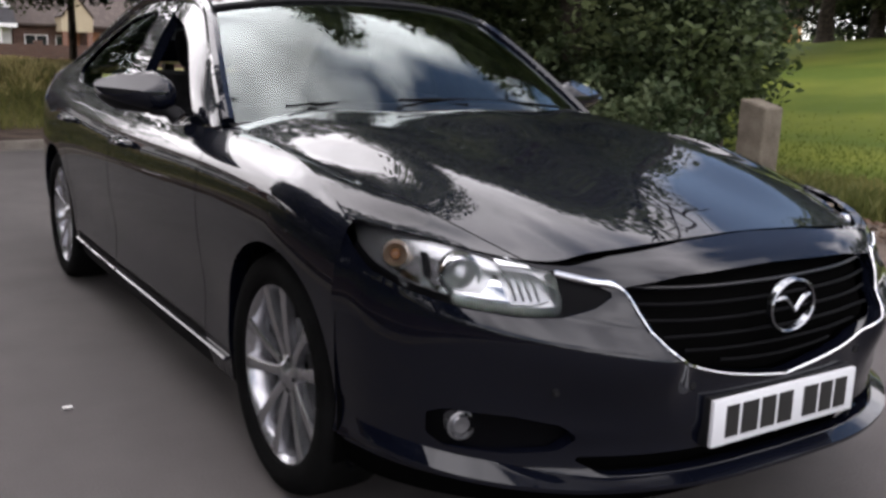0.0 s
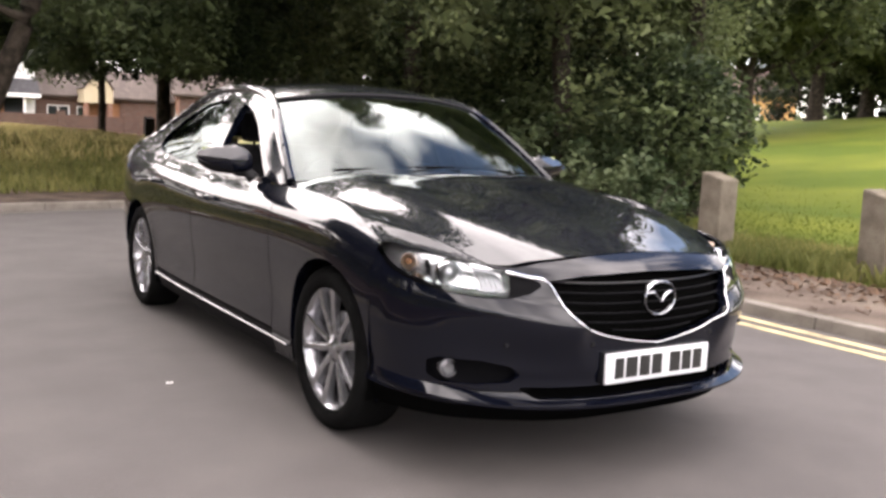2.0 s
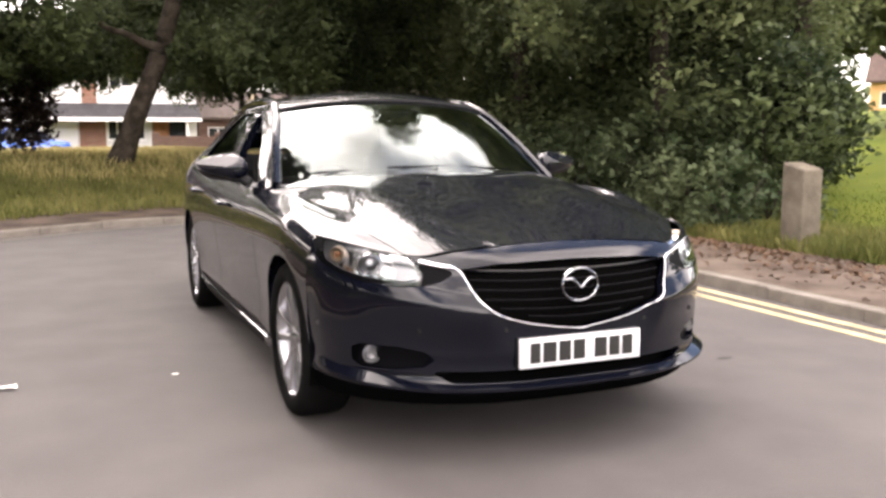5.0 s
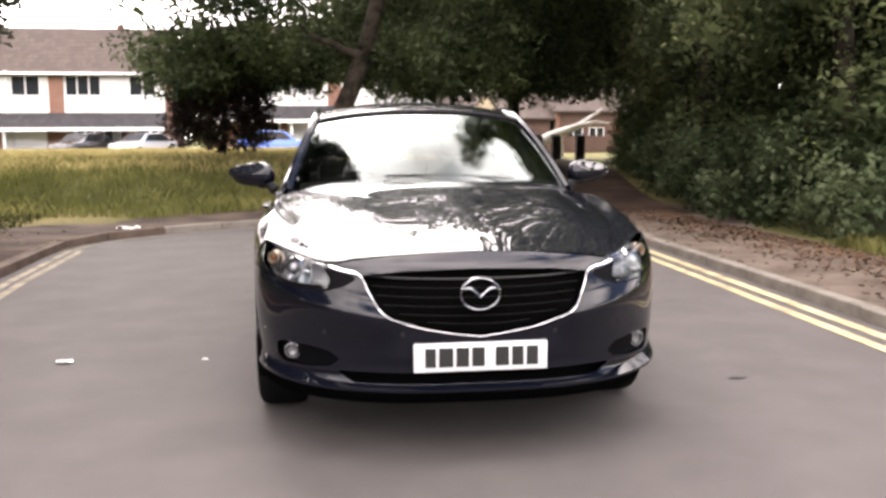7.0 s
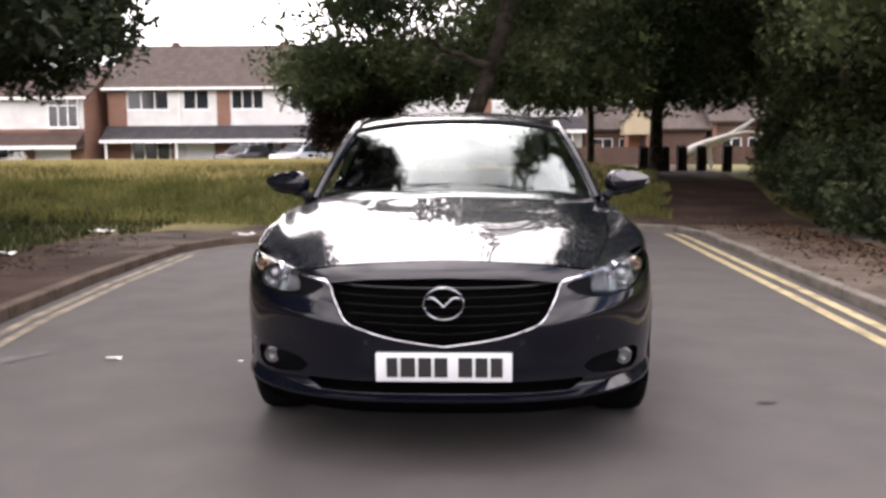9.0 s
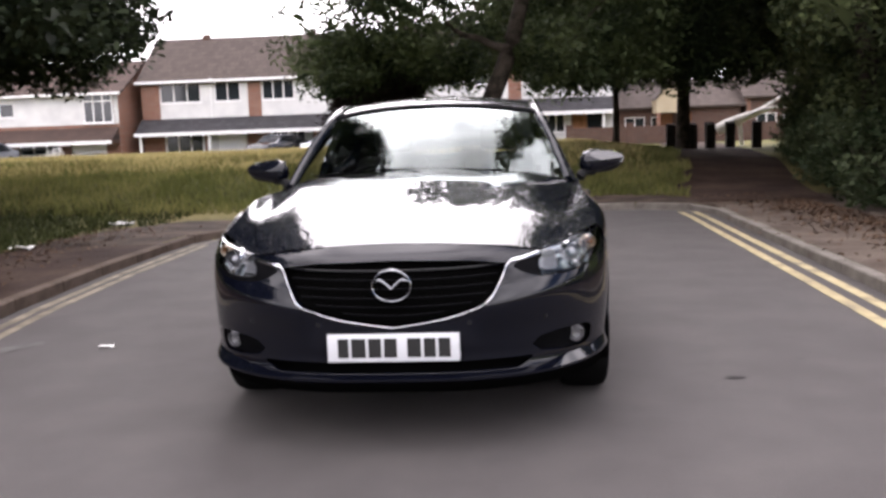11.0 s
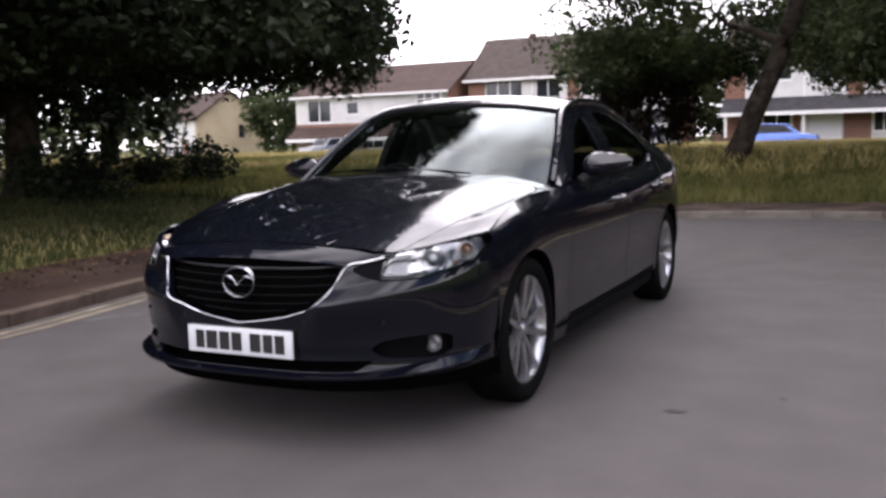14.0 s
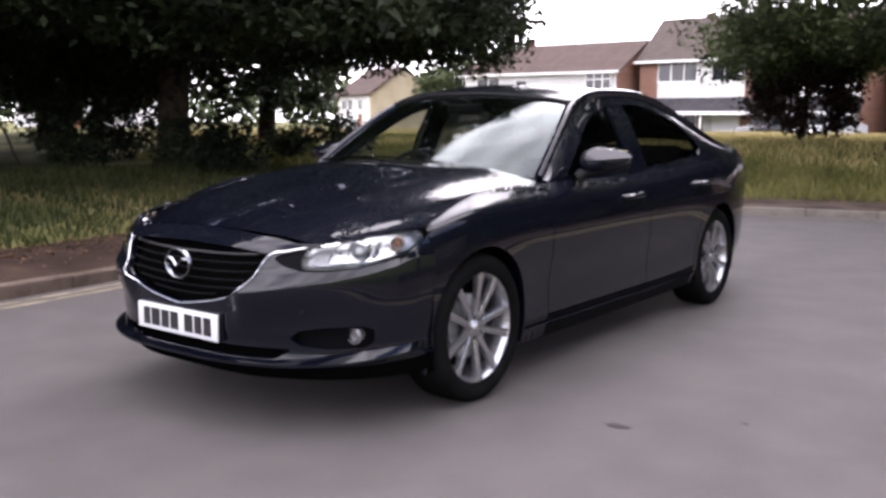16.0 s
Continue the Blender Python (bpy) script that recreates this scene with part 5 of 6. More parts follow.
def nose(u, z):
    """The front bumper's surface: u metres round from the middle, z height."""
    u, z = np.asarray(u, float), np.asarray(z, float)
    a = np.clip(abs(u), 0, PLAN_U[-1])
    x, y = smooth_at(PLAN_U, PLAN_X, a), smooth_at(PLAN_U, PLAN_Y, a)
    w = np.clip(1 - (a / PLAN_U[-1]) ** 2.2, 0, 1)
    # a crease that runs from the headlight's corner to the grille
    rise = z - smooth_at([0.0, 0.4, 0.6, 0.8, 1.0, 1.4], [0.55, 0.582, 0.612, 0.64, 0.672, 0.73], a)
    def ease(v):
        v = np.clip(v, 0, 1)
        return v * v * (3 - 2 * v)
    swell = np.where(rise > 0, np.clip(1 - rise / 0.055, 0, 1), ease(1 + rise / 0.18)) * ease((a - 0.29) / 0.10) * ease((0.98 - a) / 0.42)
    yy = y + w * smooth_at(FACE_Z, FACE_IN, z) - 0.042 * swell * (0.35 + 0.65 * w)
    xx = x - (1 - w) * smooth_at(FACE_Z, SIDE_IN, z) + 0.006 * swell * (1 - w)
    return np.c_[np.sign(u) * xx, yy, z]


NOSE_END = PLAN_U[-1]
HEADLIGHT = [(0.475, 0.712), (0.55, 0.745), (0.66, 0.766), (0.80, 0.785), (0.95, 0.800), (1.10, 0.815), (NOSE_END + 0.03, 0.826), (NOSE_END + 0.0, 0.80), (1.13, 0.765), (1.06, 0.728), (0.95, 0.695), (0.82, 0.672), (0.70, 0.662), (0.60, 0.664), (0.53, 0.682)]
GRILLE = [(0.462, 0.724), (0.43, 0.665), (0.385, 0.598), (0.35, 0.572), (0.31, 0.554), (0.24, 0.532), (0.12, 0.508), (0, 0.492), (-0.12, 0.508), (-0.24, 0.532), (-0.31, 0.554), (-0.35, 0.572), (-0.385, 0.598), (-0.43, 0.665), (-0.462, 0.724), (-0.3, 0.741), (0, 0.747), (0.3, 0.741)]
INTAKE = [(-0.58, 0.352), (0.58, 0.352), (0.50, 0.309), (-0.50, 0.309)]
FOG = [(0.905, 0.425), (0.86, 0.442), (0.70, 0.440), (0.60, 0.425), (0.56, 0.395), (0.60, 0.365), (0.72, 0.352), (0.86, 0.352), (0.905, 0.375)]


def minus(poly):
    return [(-u, z) for u, z in poly]


def top_edge(u):
    """Height of the bumper's top: bonnet shut line in the middle, headlight beyond."""
    return np.interp(abs(u), [0, 0.22, 0.45, 0.56, 0.66, 0.80, 0.95, 1.10, NOSE_END], [0.805, 0.799, 0.781, 0.764, 0.768, 0.787, 0.802, 0.817, 0.827])


def build_bumper(car):
    us = np.linspace(-NOSE_END, NOSE_END, 181)
    ts = np.linspace(0, 1, 84)

    def z_of(u, t):
        low = 0.272 + 0.03 * np.clip(np.abs(u) / NOSE_END, 0, 1) ** 3
        return low + (top_edge(u) - low) * t
    keep = both(*(inside_distance(p) for p in (GRILLE, INTAKE, FOG, minus(FOG), HEADLIGHT, minus(HEADLIGHT))))
    bm = bmesh.new()
    panel(bm, us, ts, lambda u, t: nose(u, z_of(u, t)), keep, rim=(0, 0.035, 0), plane=lambda u, t: (u, z_of(u, t)))
    bumper = part("front_bumper", bm, PAINT, car)
    # the undertray's near-black stands for the shadow below the bumper
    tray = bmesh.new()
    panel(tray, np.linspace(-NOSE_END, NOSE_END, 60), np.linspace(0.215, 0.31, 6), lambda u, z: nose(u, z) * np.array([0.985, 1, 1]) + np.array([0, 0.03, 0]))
    part("undertray", tray, DARK, bumper, "undertray in near-black, the shadow under the bumper put into its colour")
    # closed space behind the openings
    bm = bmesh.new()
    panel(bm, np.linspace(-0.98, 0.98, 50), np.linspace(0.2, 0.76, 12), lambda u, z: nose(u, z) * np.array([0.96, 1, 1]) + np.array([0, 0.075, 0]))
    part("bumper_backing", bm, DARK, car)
    for s in (1, -1):
        pocket = bmesh.new()
        panel(pocket, np.linspace(0.5, 0.95, 16), np.linspace(0.33, 0.46, 6), lambda u, z: nose(u, z) + np.array([-0.005, 0.045, 0]))
        part("fog_light_surround", pocket if s > 0 else flipped(pocket), SLAT, bumper)
        lamp = lathe([(0.0, 0.0), (0.018, -0.003), (0.026, 0.003), (0.029, -0.006), (0.034, -0.004), (0.034, 0.03)], 24, "Y")
        bmesh.ops.transform(lamp, matrix=Matrix.Translation((0.725 * s, 0.285, 0.397)) @ Matrix.Rotation(radians(14 * s), 4, "Z"), verts=lamp.verts)
        part("fog_light", lamp, FOG_GLASS, bumper, "round fog light with a clear lens")
    lip = bmesh.new()

    def blade(u, t):
        lift = 0.035 * np.clip((np.abs(u) - 0.55) / 0.6, 0, 1) ** 1.4
        z = np.interp(t, [0, 1, 2, 3], [0.308, 0.296, 0.286, 0.262]) + lift + 0.017 * np.clip((np.abs(u) - 0.5) / 0.25, 0, 1) * np.clip(1 - t, 0, 1)
        out = np.interp(t, [0, 1, 2, 3], [0.002, 0.032, 0.030, -0.02]) * (1 + 0.4 * np.clip((np.abs(u) - 0.4) / 0.3, 0, 1)) * np.clip((1.14 - np.abs(u)) / 0.30, 0, 1)
        p = nose(u, z)
        w = np.clip(1 - (np.abs(u) / NOSE_END) ** 2.2, 0, 1)
        return p + np.c_[np.sign(u) * out * (1 - w), -out * (0.3 + 0.7 * w), 0 * out]
    panel(lip, np.linspace(-1.14, 1.14, 90), np.array([0, 1, 1.15, 1.85, 2, 3.0]), blade)
    part("bumper_blade", lip, PAINT, bumper, "upturned painted blade along the bumper's foot")
    for u in (-0.62, 0.62, -0.30, 0.30):
        p = nose(np.array([u]), np.array([0.505]))[0]
        sensor = lathe([(0, -0.003), (0.009, -0.003), (0.011, 0.003)], 12, "Y")
        bmesh.ops.translate(sensor, vec=p, verts=sensor.verts)
        part("parking_sensor", sensor, TRIM, bumper)


def build_grille(car):
    def g(u, z):
        return nose(u, z) + np.array([0, 0.03, 0])
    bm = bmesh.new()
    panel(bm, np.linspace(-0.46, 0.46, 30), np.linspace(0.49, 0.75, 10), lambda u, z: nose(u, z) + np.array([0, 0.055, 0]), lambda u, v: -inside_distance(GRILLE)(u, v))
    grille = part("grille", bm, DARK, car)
    for z, half in ((0.535, 0.20), (0.568, 0.31), (0.603, 0.37), (0.638, 0.395), (0.673, 0.415), (0.708, 0.43)):
        pts = [nose(np.array([u]), np.array([z + 0.012 * (abs(u) / half) ** 2]))[0] + np.array([0, 0.026, 0]) for u in np.linspace(-half, half, 21)]
        part("slat", tube(pts, 0.0045, 6, 0.9), SLAT_TOP if z > 0.7 else SLAT, grille)
    # bright surround that runs on under the bonnet edge towards the headlights
    path = spline([(0.60, 0.752), (0.53, 0.738), (0.462, 0.724), (0.43, 0.665), (0.385, 0.598), (0.35, 0.572), (0.31, 0.554), (0.24, 0.532), (0.12, 0.508), (0, 0.492)], 46)
    uz = np.r_[path, (path * [-1, 1])[::-1][1:]]
    pts = nose(uz[:, 0], uz[:, 1]) + np.array([0, -0.004, 0])
    radii = [0.0075 if abs(u) > 0.475 else 0.0028 for u, z in uz]
    part("chrome_surround", tube(pts, radii, 8), CHROME, grille, "chrome wing-shaped strip")
    # oval emblem
    a = np.linspace(0, 2 * math.pi, 41)
    bm = bmesh.new()
    rows = []
    for t in a[:-1]:
        c, s = math.cos(t), math.sin(t)
        rows.append([bm.verts.new((c * (0.076 + dx), y, 0.658 + s * (0.061 + dx))) for dx, y in ((-0.0050, 0.004), (-0.0033, -0.009), (0.0, -0.012), (0.0033, -0.009), (0.0050, 0.004))])
    for k in range(40):
        p, q = rows[k], rows[(k + 1) % 40]
        for i in range(4):
            bm.faces.new((p[i], q[i], q[i + 1], p[i + 1]))
    for s in (-1, 1):
        w = spline([(s * 0.066, -0.008, 0.676), (s * 0.045, -0.012, 0.682), (s * 0.022, -0.012, 0.668), (0, -0.012, 0.646)], 10)
        other = tube(w, [0.003, 0.005, 0.0065, 0.0072, 0.0072, 0.0065, 0.006, 0.0055, 0.0055, 0.006, 0.006], 6, 0.8)
        me = bpy.data.meshes.new("tmp")
        other.to_mesh(me), other.free()
        bm.from_mesh(me)
        bpy.data.meshes.remove(me)
    part("emblem", bm, EMBLEM, grille, "oval chrome emblem")
    bm = bmesh.new()
    box(bm, (-0.26, -0.024, 0.361), (0.26, -0.012, 0.472), 0.003)
    plate = part("number_plate", bm, WHITE_PLATE, car, "white number plate with a row of black bars")
    box_bm = boxed((-0.262, -0.011, 0.358), (0.262, 0.02, 0.475), 0.004)
    part("plate_mount", box_bm, TRIM, car)
    x = -0.218
    for k, w in enumerate((0.042, 0.056, 0.05, 0.05, 0.053, 0.046, 0.046)):
        if k == 4:
            x += 0.03
        part("plate_bar", boxed((x, -0.0262, 0.379), (x + w, -0.0236, 0.454)), PLATE_INK, plate)
        x += w + 0.0115


BEZEL = [(0.475, 0.712), (0.55, 0.745), (0.60, 0.755), (0.625, 0.744), (0.60, 0.712), (0.605, 0.686), (0.65, 0.680), (0.72, 0.679), (0.82, 0.688), (0.95, 0.712), (1.05, 0.744), (1.12, 0.780), (1.13, 0.765), (1.06, 0.728), (0.95, 0.695), (0.82, 0.672), (0.70, 0.662), (0.60, 0.664), (0.53, 0.682)]


def build_headlight(car, s):
    f = inside_distance(HEADLIGHT)
    us, zs = np.linspace(0.46, NOSE_END, 60), np.linspace(0.655, 0.83, 26)

    def shell(depth, poly=None, lean=0.0, us=us, zs=zs):
        g = f if poly is None else inside_distance(poly)
        bm = bmesh.new()

        def at(u, z):
            d = depth + lean * (z - 0.66)
            return nose(u, z) + np.c_[-(0.25 + 0.55 * np.clip((u - 0.8) / 0.4, 0, 1)) * d, d, 0 * z]
        panel(bm, us, zs, at, lambda u, v: -g(u, v))
        return bm if s > 0 else flipped(bm)
    lamp = part("headlight", shell(0.028, lean=0.40), LAMP_BODY, car, "clear headlight with chrome reflectors and an amber indicator")
    part("lens", shell(0.003, [(0.60, 0.756), (0.66, 0.763), (0.80, 0.782), (0.95, 0.797), (1.10, 0.812), (NOSE_END + 0.03, 0.823), (NOSE_END, 0.80), (1.13, 0.77), (1.06, 0.733), (0.95, 0.700), (0.82, 0.677), (0.70, 0.667), (0.605, 0.669), (0.595, 0.70)]), LENS, lamp).visible_shadow = False
    fine_u, fine_z = np.linspace(0.46, NOSE_END, 100), np.linspace(0.655, 0.83, 50)
    part("bezel", shell(0.006, BEZEL, us=fine_u, zs=fine_z), SLAT, lamp, "black bezel")

    def spot(u, z, depth):
        p = nose(np.array([u]), np.array([z]))[0] + np.array([-0.25 * depth, depth, 0])
        q = nose(np.array([u + 0.02]), np.array([z]))[0] - nose(np.array([u - 0.02]), np.array([z]))[0]
        return Matrix.Translation((p[0] * s, p[1], p[2])) @ Matrix.Rotation(0.55 * s * math.atan2(q[1], q[0]), 4, "Z")

    def round_piece(name, profile, at, mat, label=""):
        bm = lathe(profile, 28, "Y")
        bmesh.ops.transform(bm, matrix=spot(*at), verts=bm.verts)
        return part(name, bm, mat, lamp, label)
    projector = (0.80, 0.730, 0.040)
    round_piece("projector_ring", [(0.034, 0.006), (0.036, -0.006), (0.042, -0.012), (0.046, -0.006), (0.048, 0.05)], projector, CHROME)
    round_piece("projector_lens", [(0.0, -0.016), (0.014, -0.014), (0.026, -0.005), (0.034, 0.006)], projector, LAMP_GREY, "clear domed projector lens")
    # fluted chamber of the main beam
    part("main_beam_reflector", shell(0.022, [(0.608, 0.715), (0.612, 0.69), (0.65, 0.680), (0.70, 0.680), (0.688, 0.715), (0.70, 0.752), (0.65, 0.750), (0.63, 0.742)], 0.35, fine_u, fine_z), LAMP_GREY, lamp)
    for k in range(4):
        u = 0.628 + 0.017 * k
        pts = nose(np.full(6, u), np.linspace(0.69, 0.742, 6)) + np.array([0, 0.022, 0])
        pts[:, 1] += 0.35 * (pts[:, 2] - 0.66)
        pts[:, 0] *= s
        part("flute", tube(pts, 0.0025, 6), LAMP_GREY, lamp)
    # bright frame round the dipped beam
    part("reflector", shell(0.016, [(0.700, 0.680), (0.72, 0.678), (0.82, 0.687), (0.95, 0.711), (1.03, 0.738), (0.985, 0.738), (0.90, 0.712), (0.82, 0.698), (0.762, 0.696), (0.735, 0.718), (0.715, 0.74)], 0.55, fine_u, fine_z), CHROME, lamp, "bright chrome frame")
    part("upper_reflector", shell(0.02, [(0.63, 0.750), (0.70, 0.756), (0.71, 0.766), (0.64, 0.760)], 0.3, fine_u, fine_z), CHROME, lamp)
    part("divider", shell(0.014, [(0.882, 0.722), (0.902, 0.724), (0.905, 0.775), (0.880, 0.772)], 0.1, fine_u, fine_z), GLOSS, lamp)
    part("side_reflector", shell(0.02, [(1.03, 0.745), (1.10, 0.775), (1.14, 0.80), (1.12, 0.808), (1.03, 0.79)], 0.5, fine_u, fine_z), CHROME, lamp)
    round_piece("indicator_bowl", [(0.008, 0.02), (0.020, 0.010), (0.027, -0.002), (0.029, 0.03)], (0.965, 0.758, 0.045), PALE_AMBER)
    round_piece("indicator", [(0.0, -0.010), (0.008, -0.008), (0.012, 0.0), (0.012, 0.02)], (0.965, 0.758, 0.045), AMBER, "amber indicator bulb")


ARCH_F, ARCH_R = (0.942, 0.345, 0.360), (3.79, 0.348, 0.360)


def fold(v):
    return Vector((-0.045 if v.x > 0 else 0.045, 0, 0))


def rear_edge(s):
    """The rear shut line of the rear door."""
    return smooth_at([0, 1, 2.2, 3.2, 4.5, 6], [3.36, 3.38, 3.40, 3.47, 3.60, 3.70], s)


def build_flank(car, sgn):
    def put(name, bm, mat=PAINT, parent=car, label=""):
        return part(name, bm if sgn > 0 else flipped(bm), mat, parent, label)
    # front wing with its top strip
    bm = bmesh.new()
    panel(bm, np.linspace(0.585, 1.528, 66), np.linspace(0, 6, 66), flank, circle_distance(*ARCH_F), fold, flank_plane)
    top = deck([0.60, 0.252, 0.193, 0.165, 0.158], [1.62, 1.562, 1.45, 1.35, 1.32])
    panel(bm, np.linspace(0, 1, 50), np.linspace(0, 0.985, 12), top)
    bmesh.ops.remove_doubles(bm, verts=bm.verts, dist=0.002)
    put("front_wing", bm)

    def door(name, y0, y1, s0):
        bm = bmesh.new()

        def place(t, s):
            a, b = y0(s), y1(s)
            return flank(a + (b - a) * t, s)
        panel(bm, np.linspace(0, 1, 40), np.linspace(s0, 6, 60), place, rim=None)
        # folded edges, so that the shut lines have depth
        edges = [e for e in bm.edges if e.is_boundary]
        r = bmesh.ops.extrude_edge_only(bm, edges=edges)
        for v in r["geom"]:
            if isinstance(v, bmesh.types.BMVert):
                v.co.x -= 0.03
        return put(name, bm)
    front = door("front_door", lambda s: 1.534 + 0 * s, lambda s: 2.655 + 0.02 * np.sin(s), 1.05)
    rear = door("rear_door", lambda s: 2.662 + 0.02 * np.sin(s), lambda s: rear_edge(s), 1.05)
    bm = bmesh.new()

    def quarter(t, s):
        a = rear_edge(s) + 0.007
        return flank(a + (4.86 - a) * t, s)

    def quarter_plane(t, s):
        p = quarter(t, s)
        return p[:, 1], p[:, 2]
    panel(bm, np.linspace(0, 1, 80), np.linspace(0, 6, 60), quarter, circle_distance(*ARCH_R), fold, quarter_plane)
    put("rear_quarter", bm)
    bm = bmesh.new()
    panel(bm, np.linspace(1.24, 3.40, 40), np.linspace(0, 1.0, 10), flank, circle_distance(*ARCH_F), fold, flank_plane)
    sill = put("sill", bm, SLAT, car, "black sill under the doors")
    # thin bar added to catch the bright reflection of the sill's crease
    pts = flank(np.linspace(1.335, 3.40, 30), np.full(30, 0.72)) + np.array([0.006, 0, 0])
    put("sill_blade", tube(pts, 0.009, 6, 0.7), PAINT, sill)
    for y0, owner in ((2.40, front), (3.40, rear)):
        z = 0.838 if y0 < 3 else 0.862
        x = float(flank(np.array([y0]), np.array([4.6]))[0][0]) + 0.012
        pts = spline([(x - 0.02, y0 - 0.105, z), (x + 0.016, y0 - 0.085, z + 0.002), (x + 0.022, y0, z + 0.004), (x + 0.016, y0 + 0.085, z + 0.004), (x - 0.02, y0 + 0.105, z + 0.004)], 16)
        put("handle", tube(pts, 0.013, 8, 1.15), PAINT, owner)
    # mirror on the door
    bm = bmesh.new()
    bmesh.ops.create_uvsphere(bm, u_segments=28, v_segments=16, radius=1)
    for v in bm.verts:
        x, y, z = v.co
        sx = math.copysign(abs(x) ** 0.72, x)
        taper = 1.0 - 0.38 * ((sx + 1) / 2) ** 1.6
        yy = math.copysign(abs(y) ** 0.8, y)
        v.co = Vector((0.985 + 0.130 * sx, 1.895 + (0.075 if yy < 0 else 0.05) * yy + 0.02 * (sx + 1), 1.062 + taper * 0.074 * (z if z > 0 else -abs(z) ** 0.6) * (1 - (0.25 * max(0.0, -yy) if z > 0 else 0)) + 0.012 * sx))
    # the cap's upper face slopes forward to a crease along its front
    for v in bm.verts:
        back = v.co.y - 1.895 - 0.02 * ((v.co.x - 0.985) / 0.13 + 1)
        v.co.z = min(v.co.z, 1.062 + 0.074 - 0.62 * (0.035 - back) - 0.012 - 0.03 * (v.co.x - 0.985) / 0.13) if back < 0.035 else v.co.z
    mirror = put("mirror", bm, PAINT, car, "painted door mirror with a black lower shell")
    put("mirror_base", tube(spline([(0.855, 1.86, 0.965), (0.88, 1.875, 0.99), (0.94, 1.895, 1.005)], 8), [0.03] * 3 + [0.026] * 3 + [0.03] * 3, 10), TRIM, mirror)
    put("mirror_glass", boxed((0.885, 1.958, 1.015), (1.08, 1.962, 1.11), 0.0), CHROME, mirror)
    bm = bmesh.new()
    bmesh.ops.create_uvsphere(bm, u_segments=24, v_segments=12, radius=1)
    bmesh.ops.delete(bm, geom=[v for v in bm.verts if v.co.z > 0.0], context="VERTS")
    for v in bm.verts:
        x, y, z = v.co
        sx = math.copysign(abs(x) ** 0.72, x)
        v.co = Vector((0.983 + 0.131 * sx, 1.895 + 0.074 * y + 0.02 * (sx + 1), 1.060 + 0.074 * z + 0.012 * sx))
    put("mirror_shell", bm, TRIM, mirror)
    # cabin side: pillars and roof frame with window openings
    rail = np.array(RAIL)

    def side(y, t):
        y, t = np.asarray(y, float), np.asarray(t, float)
        lo, hi = along(FLANK, 6, y), smooth_at(rail[:, 0], rail[:, 1:], y)
        x = lo[:, 0] - 0.008 + (hi[:, 0] - lo[:, 0] + 0.008) * t + 0.022 * np.sin(math.pi * t)
        return np.c_[x, y, lo[:, 1] + (hi[:, 1] - lo[:, 1]) * t]

    def side_plane(y, t):
        p = side(y, t)
        return p[:, 1], p[:, 2]
    front_window = [(1.80, 0.974), (1.92, 1.055), (2.06, 1.145), (2.20, 1.228), (2.34, 1.292), (2.44, 1.322), (2.555, 1.345), (2.555, 0.977), (2.2, 0.970)]
    rear_window = [(2.755, 0.984), (2.755, 1.357), (2.95, 1.357), (3.15, 1.337), (3.33, 1.295), (3.50, 1.23), (3.63, 1.14), (3.66, 1.08), (3.60, 1.035), (3.2, 1.0)]
    bm = bmesh.new()
    panel(bm, np.linspace(1.60, 4.28, 150), np.linspace(0, 1, 30), side, both(inside_distance(front_window), inside_distance(rear_window)), fold, side_plane)
    put("cabin_frame", bm)
    # the driver has wound his window down
    for poly, owner in ((front_window, front), (rear_window, rear))[0 if sgn > 0 else 1:]:
        bm = bmesh.new()
        f = inside_distance(poly)
        panel(bm, np.linspace(1.70, 3.80, 120), np.linspace(0, 1, 26), lambda y, t: side(y, t) - np.array([0.012, 0, 0]), lambda a, b, f=f: -f(a, b) + 0.004, None, side_plane)
        put("window", bm, DOOR_GLASS, owner).visible_shadow = False
    bm = bmesh.new()
    f = inside_distance([(2.548, 0.97), (2.762, 0.97), (2.762, 1.38), (2.548, 1.376)])
    panel(bm, np.linspace(2.45, 2.85, 50), np.linspace(0, 1, 26), lambda y, t: side(y, t) + np.array([0.003, 0, 0]), lambda a, b: -f(a, b), None, side_plane)
    put("door_pillar", bm, PAINT)
    put("roof_rail", tube(spline([(x, y, z) for y, x, z in RAIL], 60), 0.026, 8), PAINT)
    # wheel arch linings
    for (cy, cz, r) in (ARCH_F, ARCH_R):
        bm = bmesh.new()
        rows = []
        for k in range(25):
            a = math.pi * (-0.12 + 1.24 * k / 24)
            rows.append([bm.verts.new((x, cy + (r + 0.004) * math.cos(a), cz + (r + 0.004) * math.sin(a))) for x in (0.885, 0.55)])
        for p, q in zip(rows, rows[1:]):
            bm.faces.new((p[0], p[1], q[1], q[0]))
        bm.faces.new([p[1] for p in rows])
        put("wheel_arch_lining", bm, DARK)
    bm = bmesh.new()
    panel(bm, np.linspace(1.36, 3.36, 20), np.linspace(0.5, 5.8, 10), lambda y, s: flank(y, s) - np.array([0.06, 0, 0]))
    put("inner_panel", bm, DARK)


RAIL = [(1.60, 0.775, 0.968), (1.75, 0.742, 1.075), (1.95, 0.692, 1.21), (2.2, 0.628, 1.35), (2.5, 0.605, 1.415), (2.9, 0.598, 1.425), (3.3, 0.60, 1.385), (3.7, 0.63, 1.275), (4.1, 0.69, 1.13), (4.28, 0.72, 1.075)]


